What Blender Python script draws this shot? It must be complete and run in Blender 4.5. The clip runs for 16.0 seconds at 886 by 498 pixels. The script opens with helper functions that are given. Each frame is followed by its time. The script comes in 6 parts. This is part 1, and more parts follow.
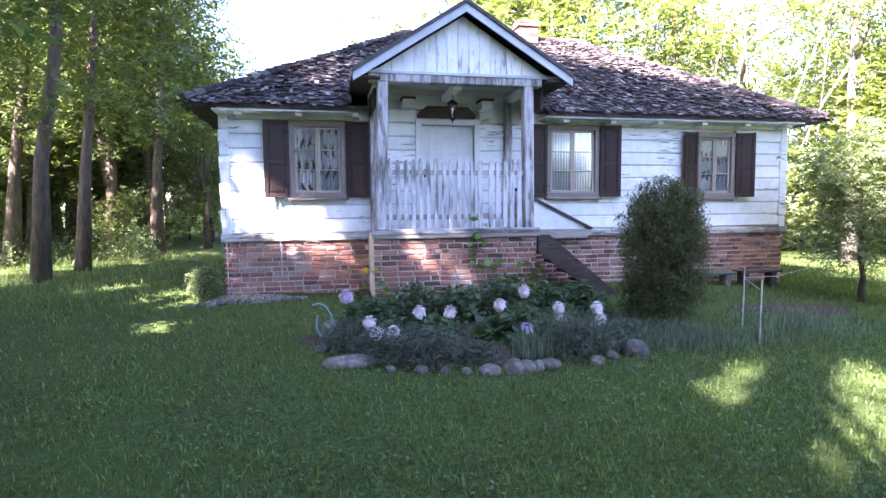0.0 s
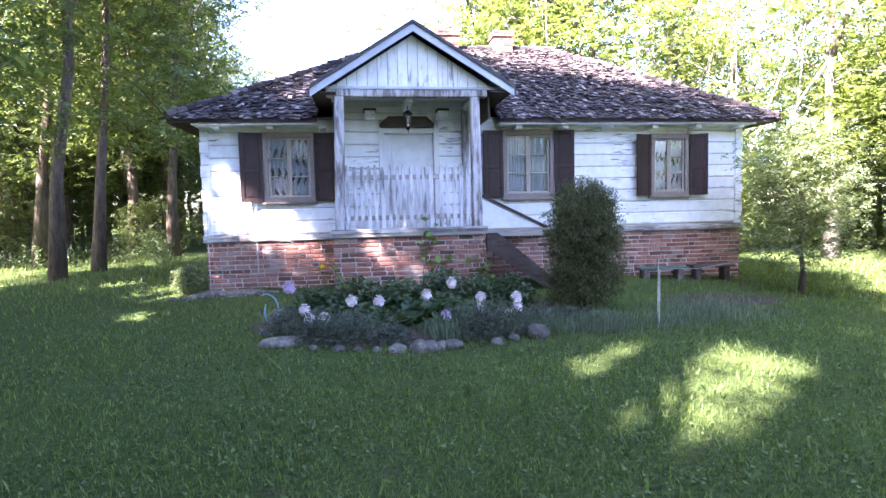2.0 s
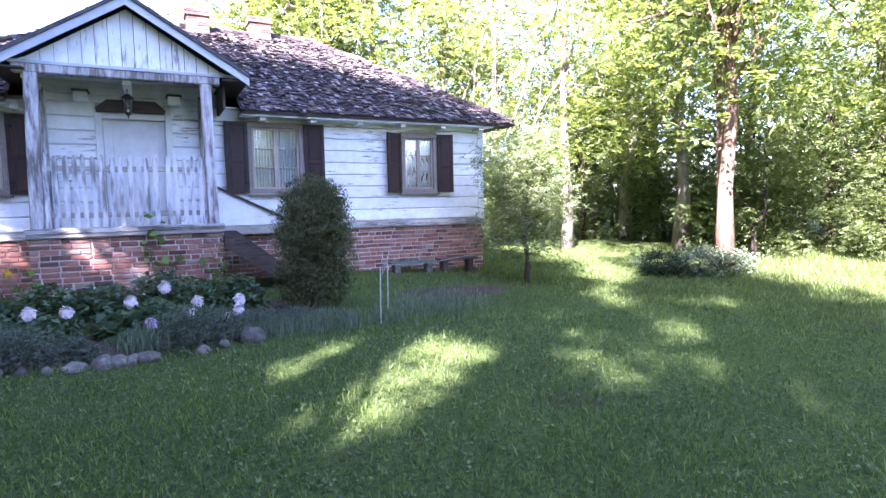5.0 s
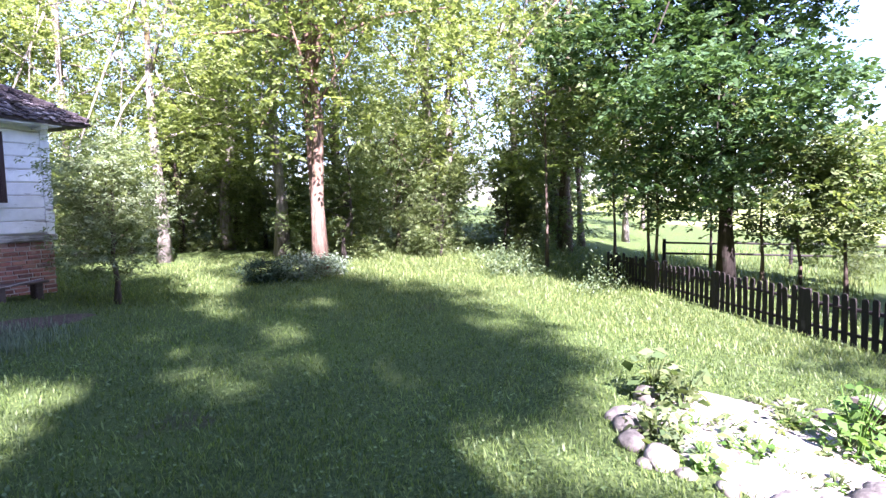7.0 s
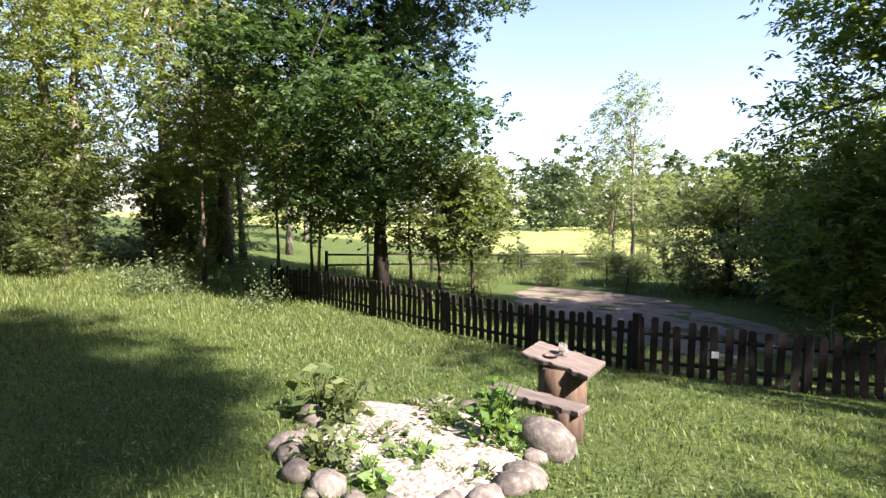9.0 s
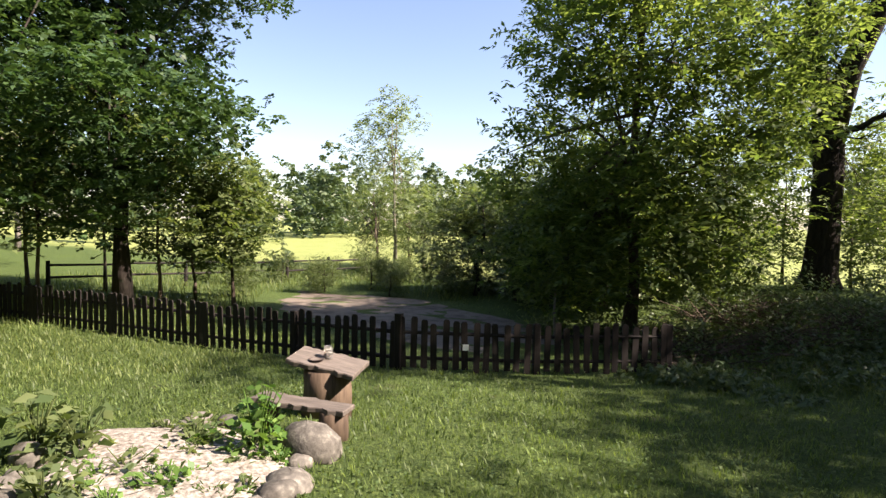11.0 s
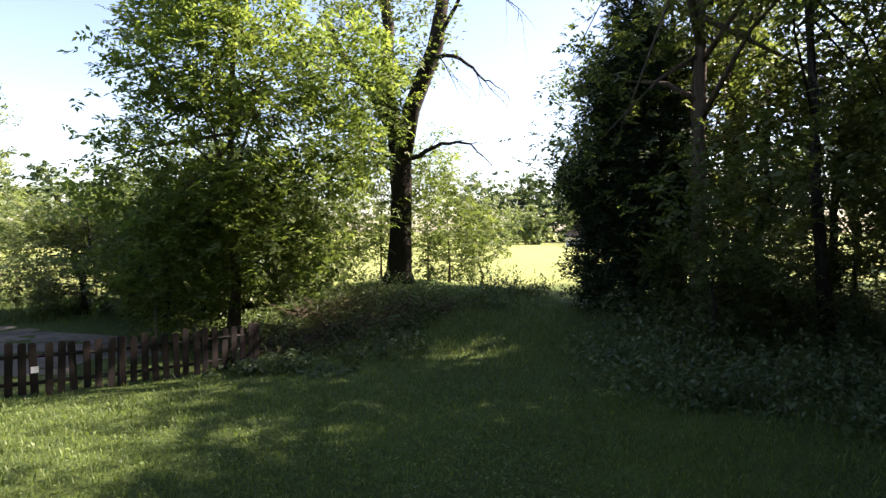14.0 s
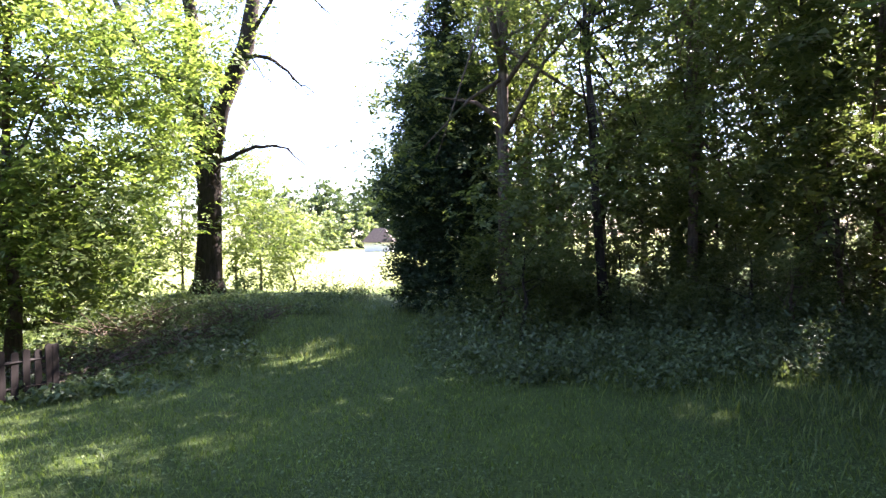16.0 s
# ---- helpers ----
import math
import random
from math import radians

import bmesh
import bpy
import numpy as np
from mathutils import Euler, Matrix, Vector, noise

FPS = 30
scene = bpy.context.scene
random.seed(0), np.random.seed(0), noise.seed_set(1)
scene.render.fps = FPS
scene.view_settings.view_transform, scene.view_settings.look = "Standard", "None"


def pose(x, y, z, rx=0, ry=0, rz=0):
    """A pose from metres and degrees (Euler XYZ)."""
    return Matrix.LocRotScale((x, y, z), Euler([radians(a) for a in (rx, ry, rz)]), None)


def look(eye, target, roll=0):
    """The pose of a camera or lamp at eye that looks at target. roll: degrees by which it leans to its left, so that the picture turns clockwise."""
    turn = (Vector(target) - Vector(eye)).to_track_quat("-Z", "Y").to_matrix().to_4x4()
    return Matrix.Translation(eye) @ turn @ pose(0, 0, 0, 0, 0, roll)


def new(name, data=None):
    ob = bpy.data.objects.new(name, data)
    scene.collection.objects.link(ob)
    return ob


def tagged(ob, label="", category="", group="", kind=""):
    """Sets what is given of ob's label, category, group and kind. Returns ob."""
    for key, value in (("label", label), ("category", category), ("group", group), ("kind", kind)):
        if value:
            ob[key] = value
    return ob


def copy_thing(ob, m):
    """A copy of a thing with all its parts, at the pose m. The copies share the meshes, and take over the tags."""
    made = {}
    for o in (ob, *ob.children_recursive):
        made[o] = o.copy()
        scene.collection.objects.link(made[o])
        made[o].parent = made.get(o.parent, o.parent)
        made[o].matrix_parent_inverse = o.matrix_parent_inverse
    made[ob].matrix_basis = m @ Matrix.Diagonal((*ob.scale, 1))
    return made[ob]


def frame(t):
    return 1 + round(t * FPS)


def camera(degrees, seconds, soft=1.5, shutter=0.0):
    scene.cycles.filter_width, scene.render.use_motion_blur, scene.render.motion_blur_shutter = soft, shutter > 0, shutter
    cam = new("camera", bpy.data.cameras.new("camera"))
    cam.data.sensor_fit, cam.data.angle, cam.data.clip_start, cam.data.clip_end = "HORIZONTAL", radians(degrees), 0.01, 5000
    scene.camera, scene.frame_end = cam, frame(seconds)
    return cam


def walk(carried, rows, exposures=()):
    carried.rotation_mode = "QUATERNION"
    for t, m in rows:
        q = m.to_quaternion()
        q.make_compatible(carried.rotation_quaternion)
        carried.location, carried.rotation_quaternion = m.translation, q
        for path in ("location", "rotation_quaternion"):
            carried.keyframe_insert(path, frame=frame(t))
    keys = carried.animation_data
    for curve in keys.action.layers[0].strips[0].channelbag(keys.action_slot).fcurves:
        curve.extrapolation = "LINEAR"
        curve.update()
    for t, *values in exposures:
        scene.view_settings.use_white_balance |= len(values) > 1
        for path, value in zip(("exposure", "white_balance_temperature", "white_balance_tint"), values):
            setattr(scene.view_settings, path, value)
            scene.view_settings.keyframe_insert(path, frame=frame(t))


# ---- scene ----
# The camera and its walk.
cam = camera(76, 16.0, soft=1.45)


def view(x, y, z, yaw, pitch, roll):
    """Camera pose: yaw clockwise from +y, pitch up, roll."""
    return pose(x, y, z, 0, 0, -yaw) @ pose(0, 0, 0, 90 + pitch) @ pose(0, 0, 0, 0, 0, roll)


PATH = [
    (0.0, -1.85, -10.15, 1.48, 11.56, -4.25, -0.47),
    (0.5, -1.54, -10.40, 1.47, 10.28, -4.18, -0.96),
    (1.0, -1.31, -10.68, 1.41, 9.67, -3.98, -0.73),
    (1.5, -1.08, -11.00, 1.40, 8.75, -3.81, -0.90),
    (2.0, -0.61, -11.26, 1.43, 7.95, -3.92, -1.32),
    (2.5, -0.14, -11.44, 1.42, 7.35, -4.20, -1.43),
    (3.0, 0.24, -11.51, 1.45, 6.96, -4.21, -1.24),
    (5.5, 0.66, -11.46, 1.47, 34.4, -4.99, -1.02),
    (6.0, 0.82, -11.58, 1.43, 42.2, -4.76, -1.33),
    (6.5, 0.62, -11.63, 1.40, 54.0, -4.60, -1.73),
    (7.0, 0.42, -11.59, 1.51, 65.7, -4.83, -1.11),
    (7.5, 0.42, -11.51, 1.55, 73.52, -4.71, -1.09),
    (8.0, 0.62, -11.52, 1.52, 80.51, -4.47, -0.89),
    (8.5, 0.81, -11.56, 1.48, 89.49, -4.11, -0.29),
    (9.0, 0.95, -11.56, 1.43, 98.74, -3.64, 0.35),
    (11.5, 0.84, -11.57, 1.40, 126.87, -2.45, 1.01),
    (12.0, 0.72, -11.59, 1.41, 132.13, -2.21, 0.91),
    (12.5, 0.34, -11.60, 1.44, 137.28, -2.14, 0.61),
    (13.0, -0.20, -11.58, 1.47, 143.24, -2.05, 0.45),
    (13.5, -0.66, -11.50, 1.51, 149.46, -1.80, 0.16),
    (14.0, -0.93, -11.46, 1.51, 155.45, -1.71, 0.04),
    (14.5, -1.00, -11.42, 1.51, 160.69, -1.45, -0.03),
    (15.0, -0.92, -11.30, 1.51, 165.92, -1.42, -0.30),
    (15.5, -0.58, -11.02, 1.49, 171.15, -1.28, -0.51),
    (16.0, -0.30, -10.86, 1.47, 175.95, -1.19, -0.62),
]
EXPOSURES = [(0.0, 4.2, 5950, 34), (3.0, 4.25, 5850, 35), (5.5, 4.05, 5550, 40), (7.0, 3.45, 5500, 42), (8.0, 2.85, 6100, 33), (9.0, 2.3, 6400, 27), (11.5, 1.8, 6900, 22), (12.5, 1.65, 7000, 22), (13.5, 1.95, 6900, 24), (14.5, 2.75, 6600, 29), (15.0, 3.25, 6200, 34), (16.0, 3.6, 6200, 32)]
walk(cam, [(r[0], view(*r[1:])) for r in PATH], EXPOSURES)

# World, sun.
SUN_YAW, SUN_ELEV = 226.0, 43.0
world = bpy.data.worlds.new("sky")
world.use_nodes = True
scene.world = world
wn = world.node_tree.nodes
bg = wn["Background"]
sky = wn.new("ShaderNodeTexSky")
sky.sky_type = "NISHITA"
sky.sun_disc = False
sky.sun_elevation = radians(SUN_ELEV)
sky.sun_rotation = radians(SUN_YAW)
sky.air_density, sky.dust_density = 1.0, 0.7
world.node_tree.links.new(sky.outputs["Color"], bg.inputs["Color"])
bg.inputs["Strength"].default_value = 0.075
sun = new("sun", bpy.data.lights.new("sun", "SUN"))
sun.data.energy, sun.data.angle, sun.data.color = 5.0, radians(0.6), (1.0, 0.93, 0.8)
a, e = radians(SUN_YAW), radians(SUN_ELEV)
TO_SUN = Vector((math.sin(a) * math.cos(e), math.cos(a) * math.cos(e), math.sin(e)))
sun.matrix_world = look(TO_SUN * 60, (0, 0, 0))


# Materials.
class Mat:
    def __init__(self, name, rough=0.8, metal=0.0, spec=0.3):
        self.m = bpy.data.materials.new(name)
        self.m.use_nodes = True
        self.n, self.l = self.m.node_tree.nodes, self.m.node_tree.links
        self.b = self.n["Principled BSDF"]
        self.b.inputs["Roughness"].default_value = rough
        self.b.inputs["Metallic"].default_value = metal
        self.b.inputs["Specular IOR Level"].default_value = spec
        self.co = self.n.new("ShaderNodeTexCoord").outputs["Object"]

    def coord(self, sx, sy, sz, world_space=False):
        mp = self.n.new("ShaderNodeMapping")
        mp.inputs["Scale"].default_value = (sx, sy, sz)
        src = self.n.new("ShaderNodeNewGeometry").outputs["Position"] if world_space else self.co
        self.l.new(src, mp.inputs["Vector"])
        return mp.outputs["Vector"]

    def noise(self, scale, detail=4.0, rough=0.6, vec=None):
        t = self.n.new("ShaderNodeTexNoise")
        t.inputs["Scale"].default_value, t.inputs["Detail"].default_value, t.inputs["Roughness"].default_value = scale, detail, rough
        self.l.new(vec or self.co, t.inputs["Vector"])
        return t.outputs["Fac"]

    def ramp(self, fac, stops):
        r = self.n.new("ShaderNodeValToRGB")
        els = r.color_ramp.elements
        while len(els) < len(stops):
            els.new(0.5)
        for el, (p, c) in zip(els, stops):
            el.position, el.color = p, (*c, 1) if len(c) == 3 else c
        self.l.new(fac, r.inputs["Fac"])
        return r.outputs["Color"]

    def grey(self, fac, lo, hi):
        r = self.n.new("ShaderNodeMapRange")
        r.inputs["From Min"].default_value, r.inputs["From Max"].default_value = lo, hi
        self.l.new(fac, r.inputs["Value"])
        return r.outputs["Result"]

    def mix(self, fac, a, b, kind="MIX"):
        x = self.n.new("ShaderNodeMix")
        x.data_type, x.blend_type = "RGBA", kind
        for sock, v in ((x.inputs[0], fac), (x.inputs[6], a), (x.inputs[7], b)):
            if isinstance(v, (float, int)):
                sock.default_value = v
            elif isinstance(v, tuple):
                sock.default_value = (*v, 1)
            else:
                self.l.new(v, sock)
        return x.outputs[2]

    def random_object(self):
        return self.n.new("ShaderNodeObjectInfo").outputs["Random"]

    def random_island(self):
        return self.n.new("ShaderNodeNewGeometry").outputs["Random Per Island"]

    def hsv(self, col, val=None, hue=None, sat=1.0):
        h = self.n.new("ShaderNodeHueSaturation")
        h.inputs["Saturation"].default_value = sat
        self.l.new(col, h.inputs["Color"])
        if val is not None:
            self.l.new(val, h.inputs["Value"])
        if hue is not None:
            self.l.new(hue, h.inputs["Hue"])
        return h.outputs["Color"]

    def spread(self, fac, lo, hi):
        r = self.n.new("ShaderNodeMapRange")
        r.inputs["To Min"].default_value, r.inputs["To Max"].default_value = lo, hi
        self.l.new(fac, r.inputs["Value"])
        return r.outputs["Result"]

    def color(self, c):
        if isinstance(c, tuple):
            self.b.inputs["Base Color"].default_value = (*c, 1)
        else:
            self.l.new(c, self.b.inputs["Base Color"])
        return self

    def bump(self, height, strength=0.5, distance=0.01):
        bu = self.n.new("ShaderNodeBump")
        bu.inputs["Strength"].default_value, bu.inputs["Distance"].default_value = strength, distance
        self.l.new(height, bu.inputs["Height"])
        self.l.new(bu.outputs["Normal"], self.b.inputs["Normal"])
        return self

    def leafy(self, col, amount=0.45, tint=(1.2, 1.22, 0.62)):
        """Light passes through the leaves."""
        tr = self.n.new("ShaderNodeBsdfTranslucent")
        warm = self.mix(1.0, col, tint, "MULTIPLY")
        self.l.new(warm, tr.inputs["Color"])
        mx = self.n.new("ShaderNodeMixShader")
        mx.inputs[0].default_value = amount
        self.l.new(self.b.outputs[0], mx.inputs[1])
        self.l.new(tr.outputs[0], mx.inputs[2])
        self.l.new(mx.outputs[0], self.n["Material Output"].inputs["Surface"])
        return self


def leaf_material(name, dark, light, amount=0.45, rough=0.5, spec=0.35):
    m = Mat(name, rough, 0, spec)
    big = m.noise(0.7, 2)
    base = m.ramp(m.random_island(), [(0.0, dark), (1.0, light)])
    col = m.hsv(base, m.spread(big, 0.55, 1.45))
    m.color(col)
    return m.leafy(col, amount).m


def wood_material(name, dark, light, scale=(3, 3, 40), rough=0.75, bump=0.4, stain=(0.1, 0.09, 0.08), stain_at=0.62):
    """Grain runs along the axis with the smallest scale."""
    m = Mat(name, rough, 0, 0.25)
    grain = m.noise(1.0, 6, 0.65, m.coord(*scale))
    base = m.ramp(grain, [(0.3, dark), (0.7, light)])
    blot = m.grey(m.noise(3.5, 5), stain_at, stain_at + 0.12)
    col = m.mix(blot, base, stain)
    col = m.hsv(col, m.spread(m.random_object(), 0.8, 1.2))
    return m.color(col).bump(grain, bump, 0.006).m


def peeled_paint(name, paint, bare, lo=0.57, along="x", hi=0.63):
    """Old limewash flaking off grey boards, in streaks along the board."""
    m = Mat(name, 0.8, 0, 0.2)
    sc = (2.2, 9, 16) if along == "x" else (16, 9, 2.2)
    streak = m.noise(1.0, 7, 0.7, m.coord(*sc))
    patch = m.noise(0.9, 3, 0.5)
    both = m.mix(0.35, streak, patch)
    gone = m.grey(both, lo, hi)
    cl = m.ramp(m.noise(5, 5), [(0.3, tuple(c * 0.82 for c in paint)), (0.65, paint)])
    wd = m.ramp(m.noise(1.0, 6, 0.65, m.coord(*(4, 30, 60) if along == "x" else (60, 30, 4))), [(0.3, tuple(c * 0.5 for c in bare)), (0.7, bare)])
    col = m.mix(gone, cl, wd)
    col = m.hsv(col, m.spread(m.random_object(), 0.93, 1.05))
    m.color(col)
    inv = m.mix(gone, (1, 1, 1), (0, 0, 0))
    return m.bump(m.mix(0.3, inv, streak), 0.5, 0.006).m


def brick_material(name, per_object):
    m = Mat(name, 0.9, 0, 0.15)
    r = m.random_object() if per_object else m.random_island()
    base = m.ramp(r, [(0.0, (0.055, 0.035, 0.033)), (0.22, (0.17, 0.075, 0.06)), (0.5, (0.29, 0.125, 0.09)), (0.8, (0.38, 0.19, 0.14)), (1.0, (0.33, 0.24, 0.2))])
    grain = m.noise(38, 5)
    col = m.mix(m.spread(grain, 0.0, 0.5), base, (0.2, 0.1, 0.08))
    lime = m.grey(m.noise(2.3, 6, 0.7, m.coord(1, 1, 1, True)), 0.56, 0.74)
    col = m.mix(lime, col, (0.47, 0.4, 0.36))
    return m.color(col).bump(grain, 0.6, 0.006).m


WHITE = (0.80, 0.82, 0.83)
M_PLANK = peeled_paint("limewashed_planks", WHITE, (0.24, 0.23, 0.22), 0.565, "x", 0.625)
M_PLANK_UP = peeled_paint("limewashed_upright_boards", WHITE, (0.3, 0.29, 0.29), 0.555, "z", 0.64)
M_PORCH = peeled_paint("flaking_porch_timber", (0.56, 0.55, 0.57), (0.22, 0.2, 0.19), 0.44, "z", 0.56)
M_BARGE = peeled_paint("pale_blue_grey_paint", (0.52, 0.56, 0.64), (0.3, 0.29, 0.3), 0.56, "x", 0.66)
M_DOOR = peeled_paint("whitewashed_door", (0.74, 0.75, 0.75), (0.4, 0.38, 0.36), 0.62, "z", 0.7)
M_SILL = peeled_paint("weathered_sill_beam", (0.55, 0.53, 0.5), (0.17, 0.15, 0.14), 0.44, "x", 0.56)
M_PICKET = peeled_paint("flaking_pickets", (0.66, 0.66, 0.69), (0.22, 0.21, 0.21), 0.46, "z", 0.58)
M_TRIM = wood_material("grey_brown_window_paint", (0.17, 0.14, 0.125), (0.27, 0.23, 0.2), (20, 20, 20), 0.6, 0.25, (0.1, 0.08, 0.07), 0.7)
M_SASH = wood_material("worn_sash_wood", (0.3, 0.25, 0.2), (0.45, 0.4, 0.34), (30, 30, 30), 0.6, 0.25)
M_SHUTTER = wood_material("dark_brown_shutter_paint", (0.025, 0.016, 0.014), (0.05, 0.03, 0.026), (40, 40, 4), 0.55, 0.3, (0.02, 0.014, 0.012), 0.65)
M_DARKWOOD = wood_material("dark_weathered_wood", (0.035, 0.026, 0.022), (0.09, 0.07, 0.06), (4, 30, 30), 0.8, 0.4)
M_GREYWOOD = wood_material("silvered_wood", (0.2, 0.18, 0.16), (0.42, 0.39, 0.35), (3, 30, 30), 0.8, 0.4, (0.13, 0.11, 0.09), 0.66)
# Dark brown fence wood, taken nearly to black for the shade it stands in.
M_FENCE = wood_material("shade_darkened_fence_wood", (0.009, 0.007, 0.006), (0.028, 0.022, 0.019), (30, 30, 3), 0.8, 0.5, (0.05, 0.042, 0.035), 0.62)
M_LOG = wood_material("peeled_log", (0.06, 0.04, 0.028), (0.14, 0.098, 0.066), (25, 25, 3), 0.8, 0.5, (0.12, 0.08, 0.05), 0.62)
M_TABLETOP = wood_material("bleached_slab", (0.06, 0.05, 0.042), (0.15, 0.125, 0.105), (3, 25, 30), 0.75, 0.4, (0.12, 0.1, 0.085), 0.66)
sh = Mat("mossy_wooden_shingles", 0.9, 0, 0.15)
c0 = sh.ramp(sh.random_island(), [(0.0, (0.028, 0.023, 0.025)), (0.5, (0.07, 0.056, 0.057)), (0.82, (0.13, 0.11, 0.11)), (1.0, (0.36, 0.33, 0.31))])
g0 = sh.noise(30, 6)
c0 = sh.mix(sh.spread(g0, 0, 0.5), c0, (0.05, 0.04, 0.038))
c0 = sh.mix(sh.grey(sh.noise(1.6, 5, 0.7), 0.6, 0.75), c0, (0.075, 0.08, 0.035))
sh.color(c0).bump(g0, 0.8, 0.02)
M_SHAKE = sh.m
M_FELT = wood_material("tarred_roofing_felt", (0.04, 0.04, 0.045), (0.09, 0.09, 0.1), (6, 6, 6), 0.85, 0.4)
M_BRICK = brick_material("old_red_brick", True)
M_BRICK_FAR = brick_material("old_red_brick_joined", False)
mo = Mat("lime_mortar", 0.95, 0, 0.1)
M_MORTAR = mo.color(mo.ramp(mo.noise(9, 6), [(0.3, (0.42, 0.37, 0.33)), (0.7, (0.66, 0.61, 0.56))])).bump(mo.noise(60, 4), 0.6, 0.006).m
pl = Mat("limewashed_plaster", 0.9, 0, 0.15)
M_PLASTER = pl.color(pl.ramp(pl.noise(6, 5), [(0.3, (0.5, 0.47, 0.42)), (0.7, (0.68, 0.66, 0.62))])).m
# Plaster of the rooms, its colour lowered so that they look unlit.
dk = Mat("shade_toned_room_plaster", 0.9)
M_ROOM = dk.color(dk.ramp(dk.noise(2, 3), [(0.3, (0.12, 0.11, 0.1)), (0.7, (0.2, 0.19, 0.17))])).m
gl = Mat("window_glass", 0.04, 0, 0.5)
gl.b.inputs["Transmission Weight"].default_value = 1.0
gl.color((0.93, 0.96, 0.98)).bump(gl.noise(3, 2), 0.15, 0.02)
gl.b.inputs["Coat Weight"].default_value = 1.0
gl.b.inputs["Coat Roughness"].default_value = 0.02
M_GLASS = gl.m
jg = Mat("jar_glass", 0.03, 0, 0.5)
jg.b.inputs["Transmission Weight"].default_value = 0.9
M_JAR = jg.color((0.9, 0.88, 0.85)).m
cu = Mat("lace_curtain", 0.9, 0, 0.1)
lace = cu.noise(28, 3)
M_CURTAIN = cu.color(cu.ramp(lace, [(0.4, (0.8, 0.84, 0.9)), (0.6, (0.9, 0.92, 0.95))])).leafy(cu.ramp(lace, [(0.4, (0.4, 0.45, 0.55)), (0.6, (0.8, 0.83, 0.88))]), 0.4, (1, 1, 1)).m
ir = Mat("black_iron", 0.5, 0.7, 0.4)
M_IRON = ir.color(ir.ramp(ir.noise(20, 4), [(0.3, (0.012, 0.012, 0.012)), (0.7, (0.035, 0.032, 0.03))])).m
wr = Mat("grey_metal_rod", 0.5, 0.3, 0.4)
M_ROD = wr.color(wr.ramp(wr.noise(20, 3), [(0.3, (0.35, 0.35, 0.35)), (0.7, (0.62, 0.62, 0.6))])).m
gp = Mat("worn_green_paint", 0.6, 0, 0.3)
M_GREEN = gp.color(gp.ramp(gp.noise(8, 5), [(0.35, (0.04, 0.08, 0.06)), (0.7, (0.1, 0.15, 0.12))])).m
en = Mat("white_enamel_tag", 0.4, 0, 0.4)
M_TAG = en.color(en.ramp(en.noise(6, 3), [(0.3, (0.65, 0.67, 0.7)), (0.7, (0.8, 0.82, 0.85))])).m
hz = Mat("blue_hose_plastic", 0.45, 0, 0.4)
M_HOSE = hz.color(hz.ramp(hz.noise(6, 3), [(0.3, (0.12, 0.25, 0.32)), (0.7, (0.2, 0.36, 0.42))])).m
st = Mat("field_stone", 0.85, 0, 0.25)
gs = st.noise(14, 6)
sc = st.ramp(gs, [(0.3, (0.06, 0.054, 0.046)), (0.55, (0.13, 0.118, 0.1)), (0.75, (0.26, 0.24, 0.2))])
M_STONE = st.color(st.hsv(sc, st.spread(st.random_object(), 0.7, 1.35))).bump(gs, 0.6, 0.02).m
pe = Mat("pale_gravel_soil", 0.95, 0, 0.15)
gq = pe.noise(22, 6)
M_SOIL = pe.color(pe.ramp(gq, [(0.32, (0.08, 0.066, 0.05)), (0.5, (0.25, 0.22, 0.185)), (0.72, (0.47, 0.44, 0.39))])).bump(gq, 0.7, 0.03).m
# Sand coloured darker and browner, with the tree shade over the yard included.
sa = Mat("shade_toned_sand", 0.95, 0, 0.15)
ga = sa.noise(1.4, 7, 0.65)
M_SAND = sa.color(sa.ramp(ga, [(0.35, (0.085, 0.07, 0.055)), (0.58, (0.19, 0.155, 0.125)), (0.7, (0.07, 0.08, 0.035))])).bump(sa.noise(14, 6), 0.6, 0.04).m
bd = Mat("dark_bed_soil", 0.95, 0, 0.15)
gb = bd.noise(16, 6)
M_BED = bd.color(bd.ramp(gb, [(0.3, (0.03, 0.022, 0.016)), (0.7, (0.1, 0.075, 0.055))])).bump(gb, 0.8, 0.04).m


def bark_material(name, dark, light):
    m = Mat(name, 0.95, 0, 0.12)
    g = m.noise(1.0, 7, 0.7, m.coord(14, 14, 3))
    col = m.ramp(g, [(0.32, dark), (0.68, light)])
    moss = m.grey(m.noise(1.3, 4), 0.56, 0.7)
    col = m.mix(moss, col, tuple(0.6 * x + 0.02 for x in dark[:1]) + (0.06, 0.025))
    return m.color(col).bump(g, 0.9, 0.04).m


M_BARK = bark_material("grey_brown_bark", (0.05, 0.038, 0.03), (0.17, 0.13, 0.1))
M_BARK_RED = bark_material("reddish_bark", (0.09, 0.058, 0.042), (0.27, 0.18, 0.13))
M_BARK_DARK = bark_material("blackish_bark", (0.018, 0.015, 0.013), (0.06, 0.048, 0.04))
M_BARK_PALE = bark_material("pale_bark", (0.1, 0.085, 0.07), (0.3, 0.27, 0.23))
L_WOOD = leaf_material("woodland_leaves", (0.06, 0.092, 0.034), (0.16, 0.195, 0.075), 0.50)
L_BRIGHT = leaf_material("sunlit_leaves", (0.11, 0.15, 0.045), (0.25, 0.3, 0.11), 0.52)
L_DARK = leaf_material("dark_maple_leaves", (0.025, 0.06, 0.022), (0.07, 0.12, 0.04), 0.35)
L_ASH = leaf_material("ash_leaves", (0.065, 0.105, 0.035), (0.18, 0.22, 0.085), 0.48)
